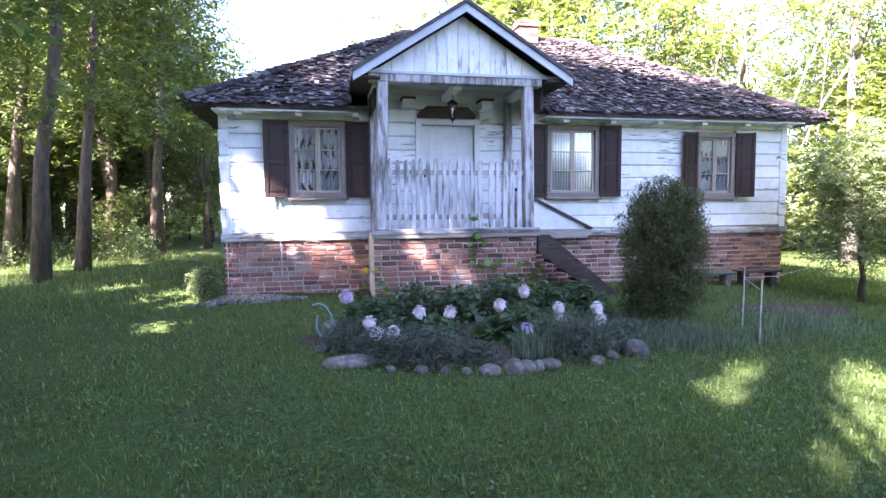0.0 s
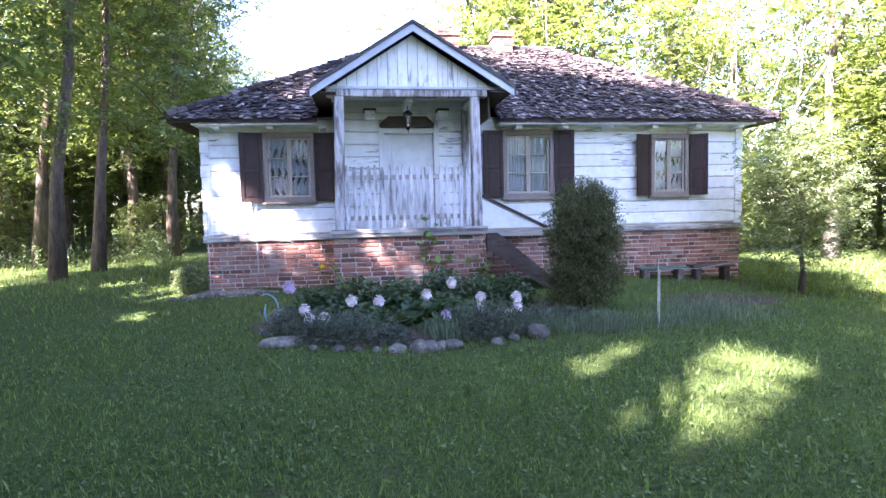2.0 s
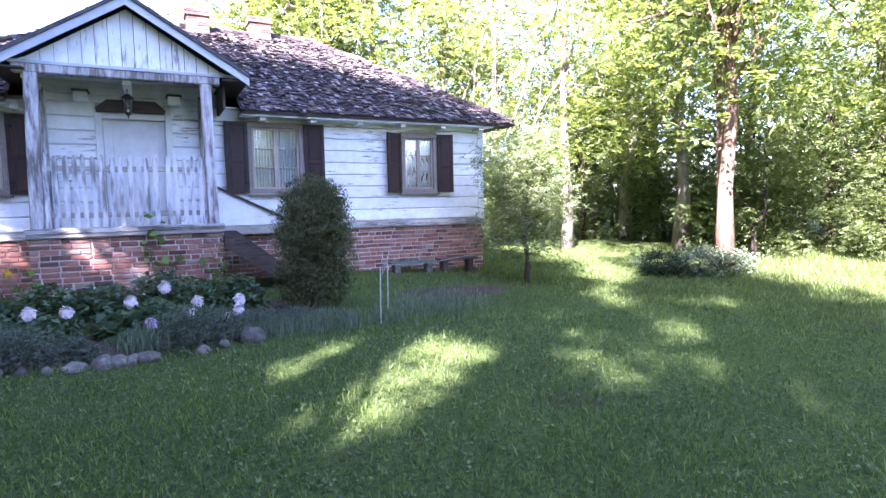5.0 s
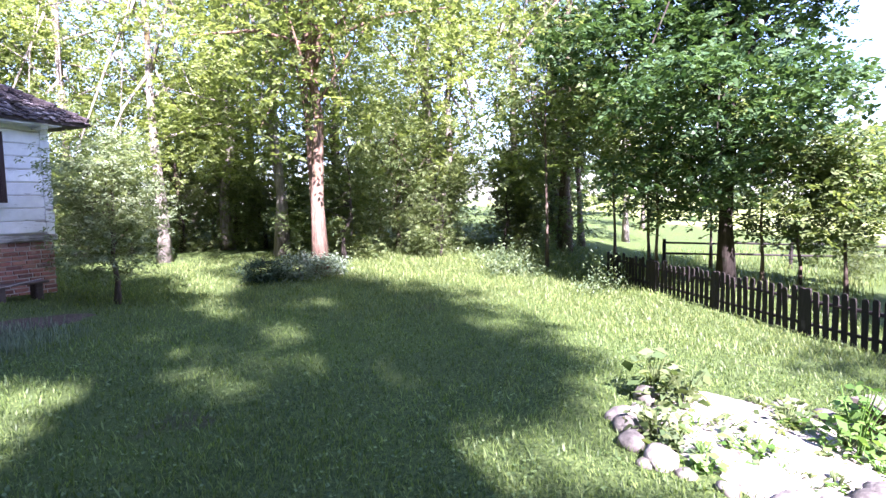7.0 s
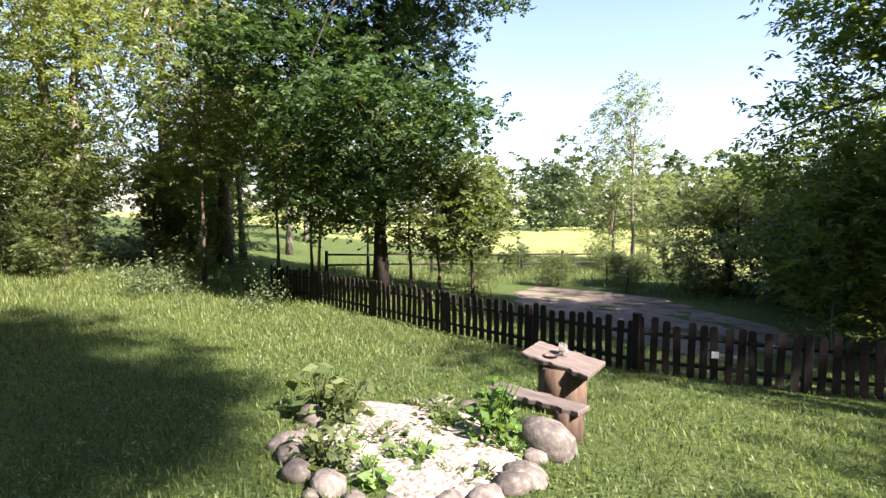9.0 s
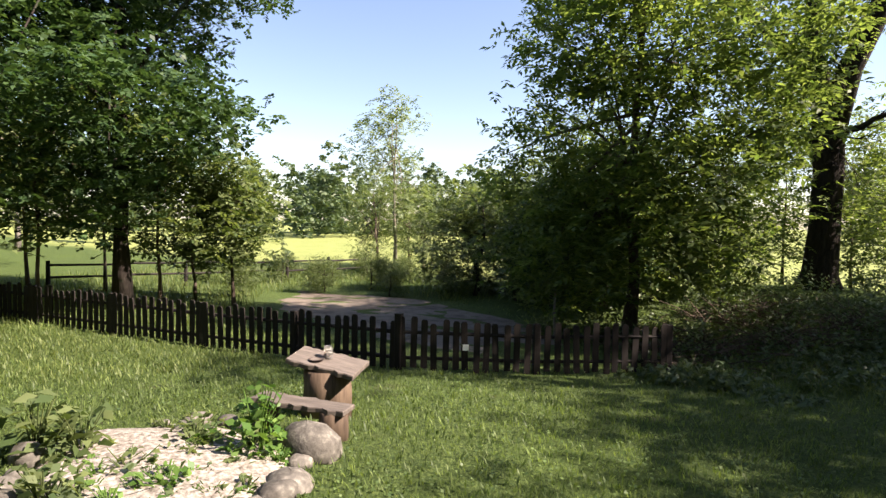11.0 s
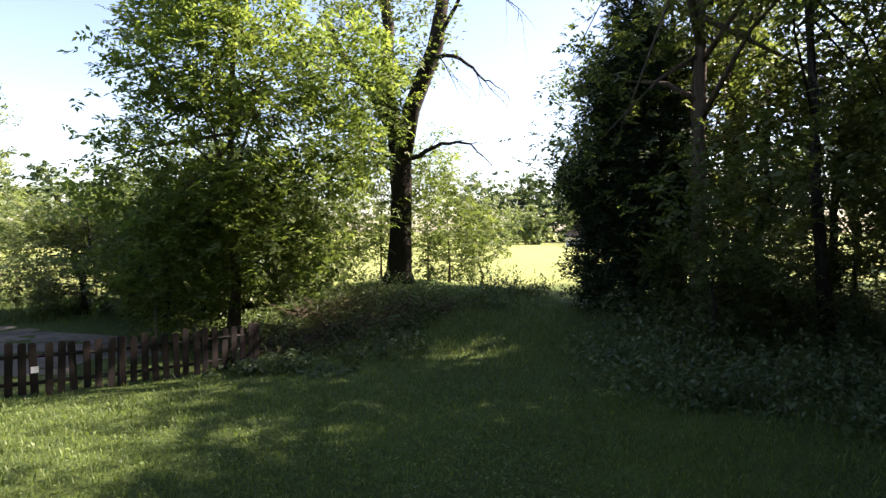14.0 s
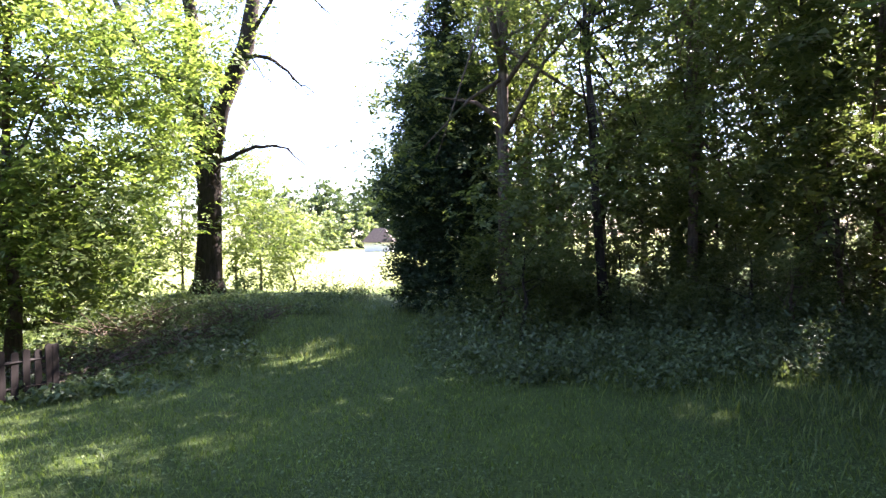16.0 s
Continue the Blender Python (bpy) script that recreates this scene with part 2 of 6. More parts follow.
# Ash leaves again, lighter and more translucent, with the backlight in the colour.
L_BACKLIT = leaf_material("backlit_ash_leaflets", (0.075, 0.125, 0.035), (0.22, 0.28, 0.09), 0.56)
L_PALE = leaf_material("greyish_willow_leaves", (0.1, 0.14, 0.065), (0.25, 0.3, 0.17), 0.45)
L_THUJA = leaf_material("dark_conifer_sprays", (0.02, 0.042, 0.024), (0.055, 0.085, 0.045), 0.20, 0.7, 0.2)
L_JUNIPER = leaf_material("juniper_sprays", (0.05, 0.068, 0.032), (0.16, 0.17, 0.085), 0.2, 0.8, 0.1)
L_PEONY = leaf_material("peony_leaves", (0.04, 0.08, 0.035), (0.1, 0.15, 0.07), 0.35)
L_DOME = leaf_material("dusky_lavender_sprigs", (0.045, 0.06, 0.04), (0.11, 0.13, 0.095), 0.3)
L_LAV = leaf_material("grey_green_blades", (0.08, 0.115, 0.08), (0.2, 0.25, 0.17), 0.35)
L_GRASS = leaf_material("lawn_grass", (0.05, 0.09, 0.024), (0.185, 0.25, 0.07), 0.5)
L_TALL = leaf_material("tall_meadow_grass", (0.06, 0.1, 0.025), (0.21, 0.25, 0.08), 0.45)
L_WEED = leaf_material("nettle_leaves", (0.052, 0.086, 0.04), (0.145, 0.19, 0.085), 0.38)
L_CLOVER = leaf_material("clover_leaves", (0.05, 0.09, 0.028), (0.155, 0.22, 0.075), 0.40)
L_VINE = leaf_material("vine_leaves", (0.07, 0.16, 0.03), (0.16, 0.26, 0.06), 0.45)
L_PETAL = leaf_material("pale_pink_petals", (0.62, 0.5, 0.62), (0.84, 0.8, 0.84), 0.3)
L_IRIS = leaf_material("lilac_petals", (0.5, 0.36, 0.6), (0.68, 0.55, 0.75), 0.3)
L_YELLOW = leaf_material("yellow_petals", (0.75, 0.5, 0.02), (0.85, 0.65, 0.05), 0.3)
L_FAR = leaf_material("distant_wood_leaves", (0.05, 0.085, 0.04), (0.11, 0.15, 0.07), 0.3)

gm = Mat("grassy_ground", 0.95, 0, 0.1)
P = gm.coord(1, 1, 1, True)
fine = gm.noise(26, 6, 0.7, P)
blotch = gm.noise(0.35, 4, 0.6, P)
lawn = gm.ramp(fine, [(0.3, (0.018, 0.03, 0.01)), (0.52, (0.066, 0.098, 0.028)), (0.72, (0.15, 0.185, 0.055))])
lawn = gm.mix(gm.grey(blotch, 0.5, 0.75), lawn, (0.075, 0.11, 0.026))
wear = gm.grey(gm.noise(1.1, 5, 0.6, P), 0.62, 0.78)
lawn = gm.mix(wear, lawn, (0.075, 0.075, 0.038))
field = gm.ramp(gm.noise(0.5, 5, 0.7, P), [(0.3, (0.18, 0.22, 0.065)), (0.7, (0.26, 0.285, 0.1))])
sep = gm.n.new("ShaderNodeSeparateXYZ")
gm.l.new(P, sep.inputs[0])
s1 = gm.n.new("ShaderNodeMath")
s1.operation = "MULTIPLY_ADD"
s1.inputs[1].default_value = 0.55
gm.l.new(sep.outputs["X"], s1.inputs[0])
neg = gm.n.new("ShaderNodeMath")
neg.operation = "MULTIPLY"
neg.inputs[1].default_value = -1
gm.l.new(sep.outputs["Y"], neg.inputs[0])
gm.l.new(neg.outputs[0], s1.inputs[2])
wob = gm.n.new("ShaderNodeMath")
wob.operation = "MULTIPLY_ADD"
wob.inputs[1].default_value = 8
gm.l.new(blotch, wob.inputs[0])
gm.l.new(s1.outputs[0], wob.inputs[2])
gm.color(gm.mix(gm.grey(wob.outputs[0], 42, 47), lawn, field)).bump(fine, 1.0, 0.05)
M_GROUND = gm.m


# Mesh tools.
class Shape:
    def __init__(self):
        self.v, self.f = [], []

    def add(self, verts, faces):
        k = len(self.v)
        self.v += [tuple(p) for p in verts]
        self.f += [tuple(i + k for i in q) for q in faces]
        return self

    def box(self, x0, x1, y0, y1, z0, z1, m=None, c=0.006):
        """A box with chamfered edges along its longest side."""
        d = (x1 - x0, y1 - y0, z1 - z0)
        ax = d.index(max(d))
        o = [i for i in range(3) if i != ax]
        lo, hi = (x0, y0, z0), (x1, y1, z1)
        c = min(c, d[o[0]] * 0.3, d[o[1]] * 0.3)
        a0, a1, b0, b1 = lo[o[0]], hi[o[0]], lo[o[1]], hi[o[1]]
        ring = [(a0 + c, b0), (a1 - c, b0), (a1, b0 + c), (a1, b1 - c), (a1 - c, b1), (a0 + c, b1), (a0, b1 - c), (a0, b0 + c)]
        vs = []
        for end in (lo[ax], hi[ax]):
            for p, q in ring:
                w = [0, 0, 0]
                w[ax], w[o[0]], w[o[1]] = end, p, q
                vs.append(Vector(w))
        fs = [(i, (i + 1) % 8, 8 + (i + 1) % 8, 8 + i) for i in range(8)] + [tuple(range(7, -1, -1)), tuple(range(8, 16))]
        if ax == 1:
            fs = [tuple(reversed(q)) for q in fs]
        if m is not None:
            vs = [m @ p for p in vs]
        return self.add(vs, fs)

    def prism(self, poly, y0, y1, m=None):
        """A polygon in the xz plane, run from y0 to y1."""
        n = len(poly)
        vs = [Vector((x, y0, z)) for x, z in poly] + [Vector((x, y1, z)) for x, z in poly]
        fs = [tuple(range(n)), tuple(range(2 * n - 1, n - 1, -1))] + [(i, n + i, n + (i + 1) % n, (i + 1) % n) for i in range(n)]
        if m is not None:
            vs = [m @ p for p in vs]
        return self.add(vs, fs)

    def tube(self, pts, radii, n=8, wobble=0.0, rng=None):
        pts = [Vector(p) for p in pts]
        vs, fs = [], []
        for i, p in enumerate(pts):
            d = (pts[min(i + 1, len(pts) - 1)] - pts[max(i - 1, 0)]).normalized()
            u = d.cross(Vector((0.13, 0.97, 0.2))).normalized()
            w = d.cross(u)
            for j in range(n):
                t = 2 * math.pi * j / n
                r = radii[i] * (1 + (rng.uniform(-wobble, wobble) if wobble else 0))
                vs.append(p + (u * math.cos(t) + w * math.sin(t)) * r)
        for i in range(len(pts) - 1):
            for j in range(n):
                fs.append((i * n + j, i * n + (j + 1) % n, (i + 1) * n + (j + 1) % n, (i + 1) * n + j))
        fs += [tuple(range(n - 1, -1, -1)), tuple(range(len(vs) - n, len(vs)))]
        return self.add(vs, fs)

    def lathe(self, prof, n=16, m=None):
        vs = [Vector((r * math.cos(2 * math.pi * j / n), r * math.sin(2 * math.pi * j / n), z)) for r, z in prof for j in range(n)]
        if m is not None:
            vs = [m @ p for p in vs]
        fs = [(i * n + j, i * n + (j + 1) % n, (i + 1) * n + (j + 1) % n, (i + 1) * n + j) for i in range(len(prof) - 1) for j in range(n)]
        fs += [tuple(range(n - 1, -1, -1)), tuple(range(len(vs) - n, len(vs)))]
        return self.add(vs, fs)

    def mesh(self, name, mat, smooth=False):
        me = bpy.data.meshes.new(name)
        me.from_pydata(self.v, [], self.f)
        me.materials.append(mat)
        if smooth:
            me.polygons.foreach_set("use_smooth", [True] * len(me.polygons))
        me.update()
        return me

    def done(self, name, mat, parent=None, label="", smooth=False):
        ob = new(name, self.mesh(name, mat, smooth))
        ob.parent = parent
        return tagged(ob, label)


def thing(name, label, category, group="", at=(0, 0, 0), kind=""):
    ob = new(name)
    ob.location = at
    return tagged(ob, label, category, group, kind)


def quads(name, verts, mat):
    """A mesh of loose quads or triangles from an array (n, corners, 3)."""
    n, k = len(verts), verts.shape[1]
    me = bpy.data.meshes.new(name)
    me.vertices.add(k * n)
    me.vertices.foreach_set("co", np.ascontiguousarray(verts, dtype=np.float32).ravel())
    me.loops.add(k * n)
    me.loops.foreach_set("vertex_index", np.arange(k * n, dtype=np.int32))
    me.polygons.add(n)
    me.polygons.foreach_set("loop_start", np.arange(0, k * n, k, dtype=np.int32))
    me.materials.append(mat)
    me.update(calc_edges=True)
    return me


def leaves(rng, centres, size, flat=0.5, slim=0.5, droop=0.25):
    """Leaf blades, pointed at both ends, as an array (n, 4, 3)."""
    n = len(centres)
    th = rng.uniform(0, 2 * np.pi, n)
    out = np.stack([np.cos(th), np.sin(th), rng.normal(-droop, 0.45, n)], 1)
    out /= np.linalg.norm(out, axis=1)[:, None]
    up = np.stack([rng.normal(0, 1 - flat, n), rng.normal(0, 1 - flat, n), np.ones(n)], 1)
    side = np.cross(out, up)
    side /= np.linalg.norm(side, axis=1)[:, None] + 1e-9
    s = size * rng.uniform(0.6, 1.3, n)[:, None]
    nrm = np.cross(side, out)
    base = centres - out * s * 0.5
    tip = centres + out * s * 0.5 - nrm * s * 0.08
    mid = centres + nrm * s * 0.06
    return np.stack([base, mid + side * s * slim * 0.5, tip, mid - side * s * slim * 0.5], 1)


def sprays(rng, centres, per, spread, size, slim=0.42, droop=0.25):
    """Feathered sprays round the clump centres: leaflets in pairs along a stalk, and one at its tip."""
    count = max(1, per // 7)
    o = np.repeat(centres, count, 0)
    n = len(o)
    o = o + np.clip(rng.normal(size=(n, 3)), -1.6, 1.6) * np.array([spread, spread, spread * 0.6])
    th = rng.uniform(0, 2 * np.pi, n)
    d = np.stack([np.cos(th), np.sin(th), rng.normal(-droop, 0.3, n)], 1)
    d /= np.linalg.norm(d, axis=1)[:, None]
    up = np.stack([rng.normal(0, 0.35, n), rng.normal(0, 0.35, n), np.ones(n)], 1)
    side = np.cross(d, up)
    side /= np.linalg.norm(side, axis=1)[:, None]
    nrm = np.cross(side, d)
    ln = size * 2.2 * rng.uniform(0.7, 1.25, n)[:, None]
    out = []
    for t, sg in ((0.25, 1), (0.3, -1), (0.55, 1), (0.6, -1), (0.8, 1), (0.85, -1), (1.0, 0)):
        b = o + d * ln * (t - 0.5) - nrm * ln * 0.12 * t * t
        e = d * (1.0 if sg == 0 else 0.5) + side * sg * 0.86 + rng.normal(0, 0.18, (n, 3))
        e /= np.linalg.norm(e, axis=1)[:, None]
        q = np.cross(e, nrm + rng.normal(0, 0.3, (n, 3)))
        q /= np.linalg.norm(q, axis=1)[:, None] + 1e-9
        z = size * rng.uniform(0.75, 1.2, n)[:, None]
        m = b + e * z * 0.45 + nrm * z * 0.05
        out.append(np.stack([b, m + q * z * slim * 0.5, b + e * z - nrm * z * 0.1, m - q * z * slim * 0.5], 1))
    return np.concatenate(out)


def clumps(rng, blobs, n_clumps, per, spread, shell=0.55):
    """Leaf places: clumps gathered towards the skin of ellipsoids (x, y, z, rx, ry, rz)."""
    blobs = np.array(blobs, float)
    vol = blobs[:, 3] * blobs[:, 4] + blobs[:, 4] * blobs[:, 5] + blobs[:, 3] * blobs[:, 5]
    pick = rng.choice(len(blobs), n_clumps, p=vol / vol.sum())
    d = rng.normal(size=(n_clumps, 3))
    d /= np.linalg.norm(d, axis=1)[:, None]
    r = rng.uniform(shell, 1.08, n_clumps)[:, None]
    c = blobs[pick, :3] + d * r * blobs[pick, 3:]
    p = np.repeat(c, per, 0) + np.clip(rng.normal(size=(n_clumps * per, 3)), -1.5, 1.5) * np.array([spread, spread, spread * 0.6])
    return c, p


def limbs(shape, rng, trunk, blobs, count, r0):
    """Limbs from the trunk out into the crown."""
    for k in range(count):
        b = blobs[k % len(blobs)]
        t = rng.uniform(0.35, 0.95)
        i = min(int(t * (len(trunk) - 1)), len(trunk) - 2)
        s = Vector(trunk[i]).lerp(Vector(trunk[i + 1]), t * (len(trunk) - 1) - i)
        e = Vector((b[0] + rng.uniform(-0.8, 0.8) * b[3], b[1] + rng.uniform(-0.8, 0.8) * b[4], b[2] + rng.uniform(-0.5, 0.8) * b[5]))
        m = s.lerp(e, 0.5) + Vector((rng.uniform(-0.2, 0.2), rng.uniform(-0.2, 0.2), rng.uniform(0.0, 0.35)))
        r = r0 * (1 - 0.6 * t) * rng.uniform(0.3, 0.6)
        shape.tube([s, s.lerp(m, 0.5), m, m.lerp(e, 0.6), e], [r, r * 0.8, r * 0.6, r * 0.38, r * 0.12], 6)


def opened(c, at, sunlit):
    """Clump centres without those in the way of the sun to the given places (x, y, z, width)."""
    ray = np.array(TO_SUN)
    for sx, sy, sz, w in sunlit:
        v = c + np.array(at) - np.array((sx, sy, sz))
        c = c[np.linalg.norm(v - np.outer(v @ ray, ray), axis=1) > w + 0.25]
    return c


def tree(seed, trunk, r0, blobs, n_clumps, per, leaf, bark, foliage, label, category="tree", name="tree", spread=0.35, limb_count=14, at=(0, 0, 0), slim=0.5, group="", flat=0.5, droop=0.25, simple=False, split=False, feathered=True, sunlit=()):
    """A tapered trunk with limbs and a crown of clumps of leaves; all places from the foot."""
    rng = np.random.default_rng(seed)
    ob = thing(name, label, category, group, at)
    sh = Shape()
    n = len(trunk)
    radii = [r0 * (1.45 if i == 0 else 1) * (1 - 0.8 * i / (n - 1)) for i in range(n)]
    sh.tube(trunk, radii, 10, 0.06, rng)
    if split:
        for k in range(limb_count):
            lb = Shape()
            limbs(lb, rng, trunk, [blobs[k % len(blobs)]], 1, r0)
            lb.done("limb", bark, ob, "", True)
    else:
        limbs(sh, rng, trunk, blobs, limb_count, r0)
    sh.done("trunk", bark, ob, "", True)
    c, p = clumps(rng, blobs, n_clumps, per, spread)
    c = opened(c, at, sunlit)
    lv = sprays(rng, c, per, spread, leaf, slim, droop) if feathered else leaves(rng, p, leaf, flat, slim, droop)
    crown = new("crown", quads("crown", lv[:, :3] if simple else lv, foliage))
    crown.parent = ob
    return ob


def ground_z(x, y):
    a = np.interp(y, [-60, -22, -17, -11, -1, 0], [-0.8, -0.8, -0.72, -0.45, -0.06, 0])
    a = a - 0.2 * np.clip((np.asarray(x) - 4) / 5, 0, 1) * np.clip((np.asarray(y) + 16) / 8, 0, 1)
    e = np.clip(((np.asarray(x) - 5.5) * 0.6 + (-np.asarray(y) - 13) * 0.5) / 4, 0, 1)
    a = a - 0.38 * e * np.clip((np.asarray(x) - 3) / 4, 0, 1) * np.clip((-np.asarray(y) - 6) / 3, 0, 1)
    a = a + 0.95 * np.exp(-((np.asarray(x) - 8.6) ** 2 + (np.asarray(y) + 29.0) ** 2) / (2 * 3.6 ** 2))
    return a


def gz(x, y):
    return float(ground_z(x, y))


# ---- the ground ----
def axis(lo, hi, step, far):
    core = list(np.arange(lo, hi + 1e-6, step))
    out, d = [], step
    while d < far:
        d *= 1.35
        out.append(d)
    return np.array([lo - o for o in reversed(out)] + core + [hi + o for o in out])


gx, gy = axis(-24, 34, 0.5, 2500), axis(-46, 14, 0.5, 2500)
XX, YY = np.meshgrid(gx, gy)
rg = np.random.default_rng(5)
ZZ = ground_z(XX, YY) + rg.uniform(-0.02, 0.02, XX.shape) * (np.abs(XX - 5) < 40)
nx, ny = len(gx), len(gy)
gv = np.stack([XX, YY, ZZ], -1).reshape(-1, 3)
ii, jj = np.meshgrid(np.arange(nx - 1), np.arange(ny - 1))
k0 = (jj * nx + ii).ravel()
me = bpy.data.meshes.new("ground")
me.from_pydata(gv.tolist(), [], np.stack([k0, k0 + 1, k0 + nx + 1, k0 + nx], 1).tolist())
me.materials.append(M_GROUND)
me.polygons.foreach_set("use_smooth", [True] * len(me.polygons))
tagged(new("ground", me), "mown lawn and meadow of patchy green grass", "ground", kind="structure")


def patch(name, cx, cy, rx, ry, mat, lift, label, category, seed, dome=0.0):
    """A patch of bare ground with an uneven edge, laid on the lawn."""
    r = random.Random(seed)
    ph = [r.uniform(0, 6.28) for _ in range(4)]
    sh = Shape()
    vs, fs, n, rings = [(cx, cy, gz(cx, cy) + lift + dome)], [], 48, 6
    for k in range(1, rings + 1):
        for j in range(n):
            t = 2 * math.pi * j / n
            w = (1 + 0.1 * math.sin(2 * t + ph[0]) + 0.07 * math.sin(5 * t + ph[1]) + 0.04 * math.sin(9 * t + ph[2])) * k / rings
            x, y = cx + rx * w * math.cos(t), cy + ry * w * math.sin(t)
            vs.append((x, y, gz(x, y) + (lift + dome * (1 - (k / rings) ** 2) if k < rings else -0.05)))
    for j in range(n):
        fs.append((0, 1 + j, 1 + (j + 1) % n))
    for k in range(rings - 1):
        for j in range(n):
            fs.append((1 + k * n + j, 1 + (k + 1) * n + j, 1 + (k + 1) * n + (j + 1) % n, 1 + k * n + (j + 1) % n))
    sh.add(vs, fs)
    return tagged(sh.done(name, mat, None, label, True), category=category, kind="structure")


# ---- the house ----
HX0, HX1, HD = -3.57, 7.45, 7.8           # facade from corner to corner, depth
BASE, EAVE = 0.92, 3.12                   # top of the brick base, underside of the eave
PX0, PX1, PY = -1.13, 1.58, -1.2          # porch
WINDOWS = [(-2.45, -1.5, 1.66, 2.96), (2.22, 3.28, 1.65, 2.99), (5.38, 6.24, 1.63, 2.9)]
DOOR = (-0.15, 0.82, 1.06, 2.95)
NX0, NX1 = -1.4, 2.06                     # where the porch roof interrupts the eave
house = thing("house", "old single-storey white timber cottage on a brick base", "house")

# Inner core of the walls, with real openings.
core = Shape()
openings = sorted([(w[0] + 0.06, w[1] - 0.06, w[2] + 0.06, w[3] - 0.06) for w in WINDOWS] + [DOOR])
x = HX0 + 0.02
for o in openings:
    core.box(x, o[0], 0.03, 0.28, BASE, EAVE + 0.15)
    core.box(o[0], o[1], 0.03, 0.28, BASE, o[2])
    core.box(o[0], o[1], 0.03, 0.28, o[3], EAVE + 0.15)
    x = o[1]
core.box(x, HX1 - 0.02, 0.03, 0.28, BASE, EAVE + 0.15)
core.box(HX0 + 0.02, HX0 + 0.28, 0.28, HD, BASE, EAVE + 0.15)
core.box(HX1 - 0.28, HX1 - 0.02, 0.28, HD, BASE, EAVE + 0.15)
core.box(HX0 + 0.02, HX1 - 0.02, HD - 0.25, HD, BASE, EAVE + 0.15)
core.done("wall", M_PLASTER, house, "limewashed timber walls")
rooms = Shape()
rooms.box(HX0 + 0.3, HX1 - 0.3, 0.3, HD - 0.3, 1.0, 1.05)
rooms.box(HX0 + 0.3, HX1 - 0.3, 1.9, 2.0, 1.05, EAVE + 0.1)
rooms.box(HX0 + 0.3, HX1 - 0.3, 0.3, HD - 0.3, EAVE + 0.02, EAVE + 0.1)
rooms.done("room_lining", M_ROOM, house, "inner rooms coloured dim, seen through the windows")

# Wall planks, row by row, split at the openings.
r = random.Random(3)
rows = 9
hgt = (EAVE + 0.1 - BASE - 0.12) / rows
for k in range(rows):
    z0, z1 = BASE + 0.12 + k * hgt, BASE + 0.12 + (k + 1) * hgt
    cuts = [(a - 0.0, b + 0.0) for a, b, c, d in WINDOWS + [(DOOR[0] - 0.1, DOOR[1] + 0.1, DOOR[2], DOOR[3] + 0.1)] if z1 > c + 0.03 and z0 < d - 0.03]
    xs = HX0 + 0.12
    spans = []
    for a, b in sorted(cuts):
        spans.append((xs, a))
        xs = b
    spans.append((xs, HX1 - 0.12))
    for a, b in spans:
        pieces = [(a, b)]
        if b - a > 3.2:
            mid = a + (b - a) * r.uniform(0.35, 0.65)
            pieces = [(a, mid - 0.003), (mid + 0.003, b)]
        for p, q in pieces:
            if q - p < 0.05:
                continue
            sh = Shape()
            lean, sag = r.uniform(-0.004, 0.004), r.uniform(0.006, 0.016)
            n = max(2, int((q - p) / 0.5))
            for i in range(n):
                x0, x1 = p + (q - p) * i / n, p + (q - p) * (i + 1) / n
                d0, d1 = sag * math.sin(i * 1.7 + k), sag * math.sin((i + 1) * 1.7 + k)
                f = -0.012 + lean
                lo0, lo1, hi0, hi1 = z0 + 0.011 + d0 * 0.4, z0 + 0.011 + d1 * 0.4, z1 - 0.004 + d0 * 0.3, z1 - 0.004 + d1 * 0.3
                sh.add([(x0, f + 0.012, lo0), (x1, f + 0.012, lo1), (x1, f, lo1 + 0.014), (x0, f, lo0 + 0.014), (x1, f - 0.004, hi1 - 0.014), (x0, f - 0.004, hi0 - 0.014), (x1, f + 0.012, hi1), (x0, f + 0.012, hi0), (x0, 0.03, lo0), (x1, 0.03, lo1), (x1, 0.03, hi1), (x0, 0.03, hi0)],
                       [(0, 1, 2, 3), (3, 2, 4, 5), (5, 4, 6, 7), (8, 9, 1, 0), (7, 6, 10, 11)] + ([(0, 3, 5, 7, 11, 8)] if i == 0 else []) + ([(1, 9, 10, 6, 4, 2)] if i == n - 1 else []))
            sh.done("plank", M_PLANK, house)

for xc in (HX0 + 0.06, HX1 - 0.06):
    for k in range(10):
        z = BASE + 0.1 + k * 0.225
        w = 0.075 + 0.012 * (k % 2)
        Shape().box(xc - w, xc + w, -0.035 - 0.008 * (k % 2), 0.06, z, z + 0.215).done("corner_block", M_PLANK, house, "flaking notched log ends")
Shape().box(HX0 - 0.03, PX0, -0.06, 0.05, BASE - 0.01, BASE + 0.12, None, 0.012).done("sill_beam", M_SILL, house)
Shape().box(PX1, HX1 + 0.04, -0.06, 0.05, BASE - 0.02, BASE + 0.1, None, 0.012).done("sill_beam", M_SILL, house)
for xa, xb in ((HX0 - 0.05, NX0), (NX1, HX1 + 0.05)):
    Shape().box(xa, xb, -0.42, 0.03, EAVE - 0.055, EAVE - 0.03).done("eave_boarding", M_PLANK, house, "whitewashed boards under the eave")
for k in range(3):
    Shape().box(NX0 + 0.3, NX1 - 0.3, -0.02, 0.03, EAVE + 0.1 + k * 0.125, EAVE + 0.22 + k * 0.125).done("plank", M_PLANK, house)
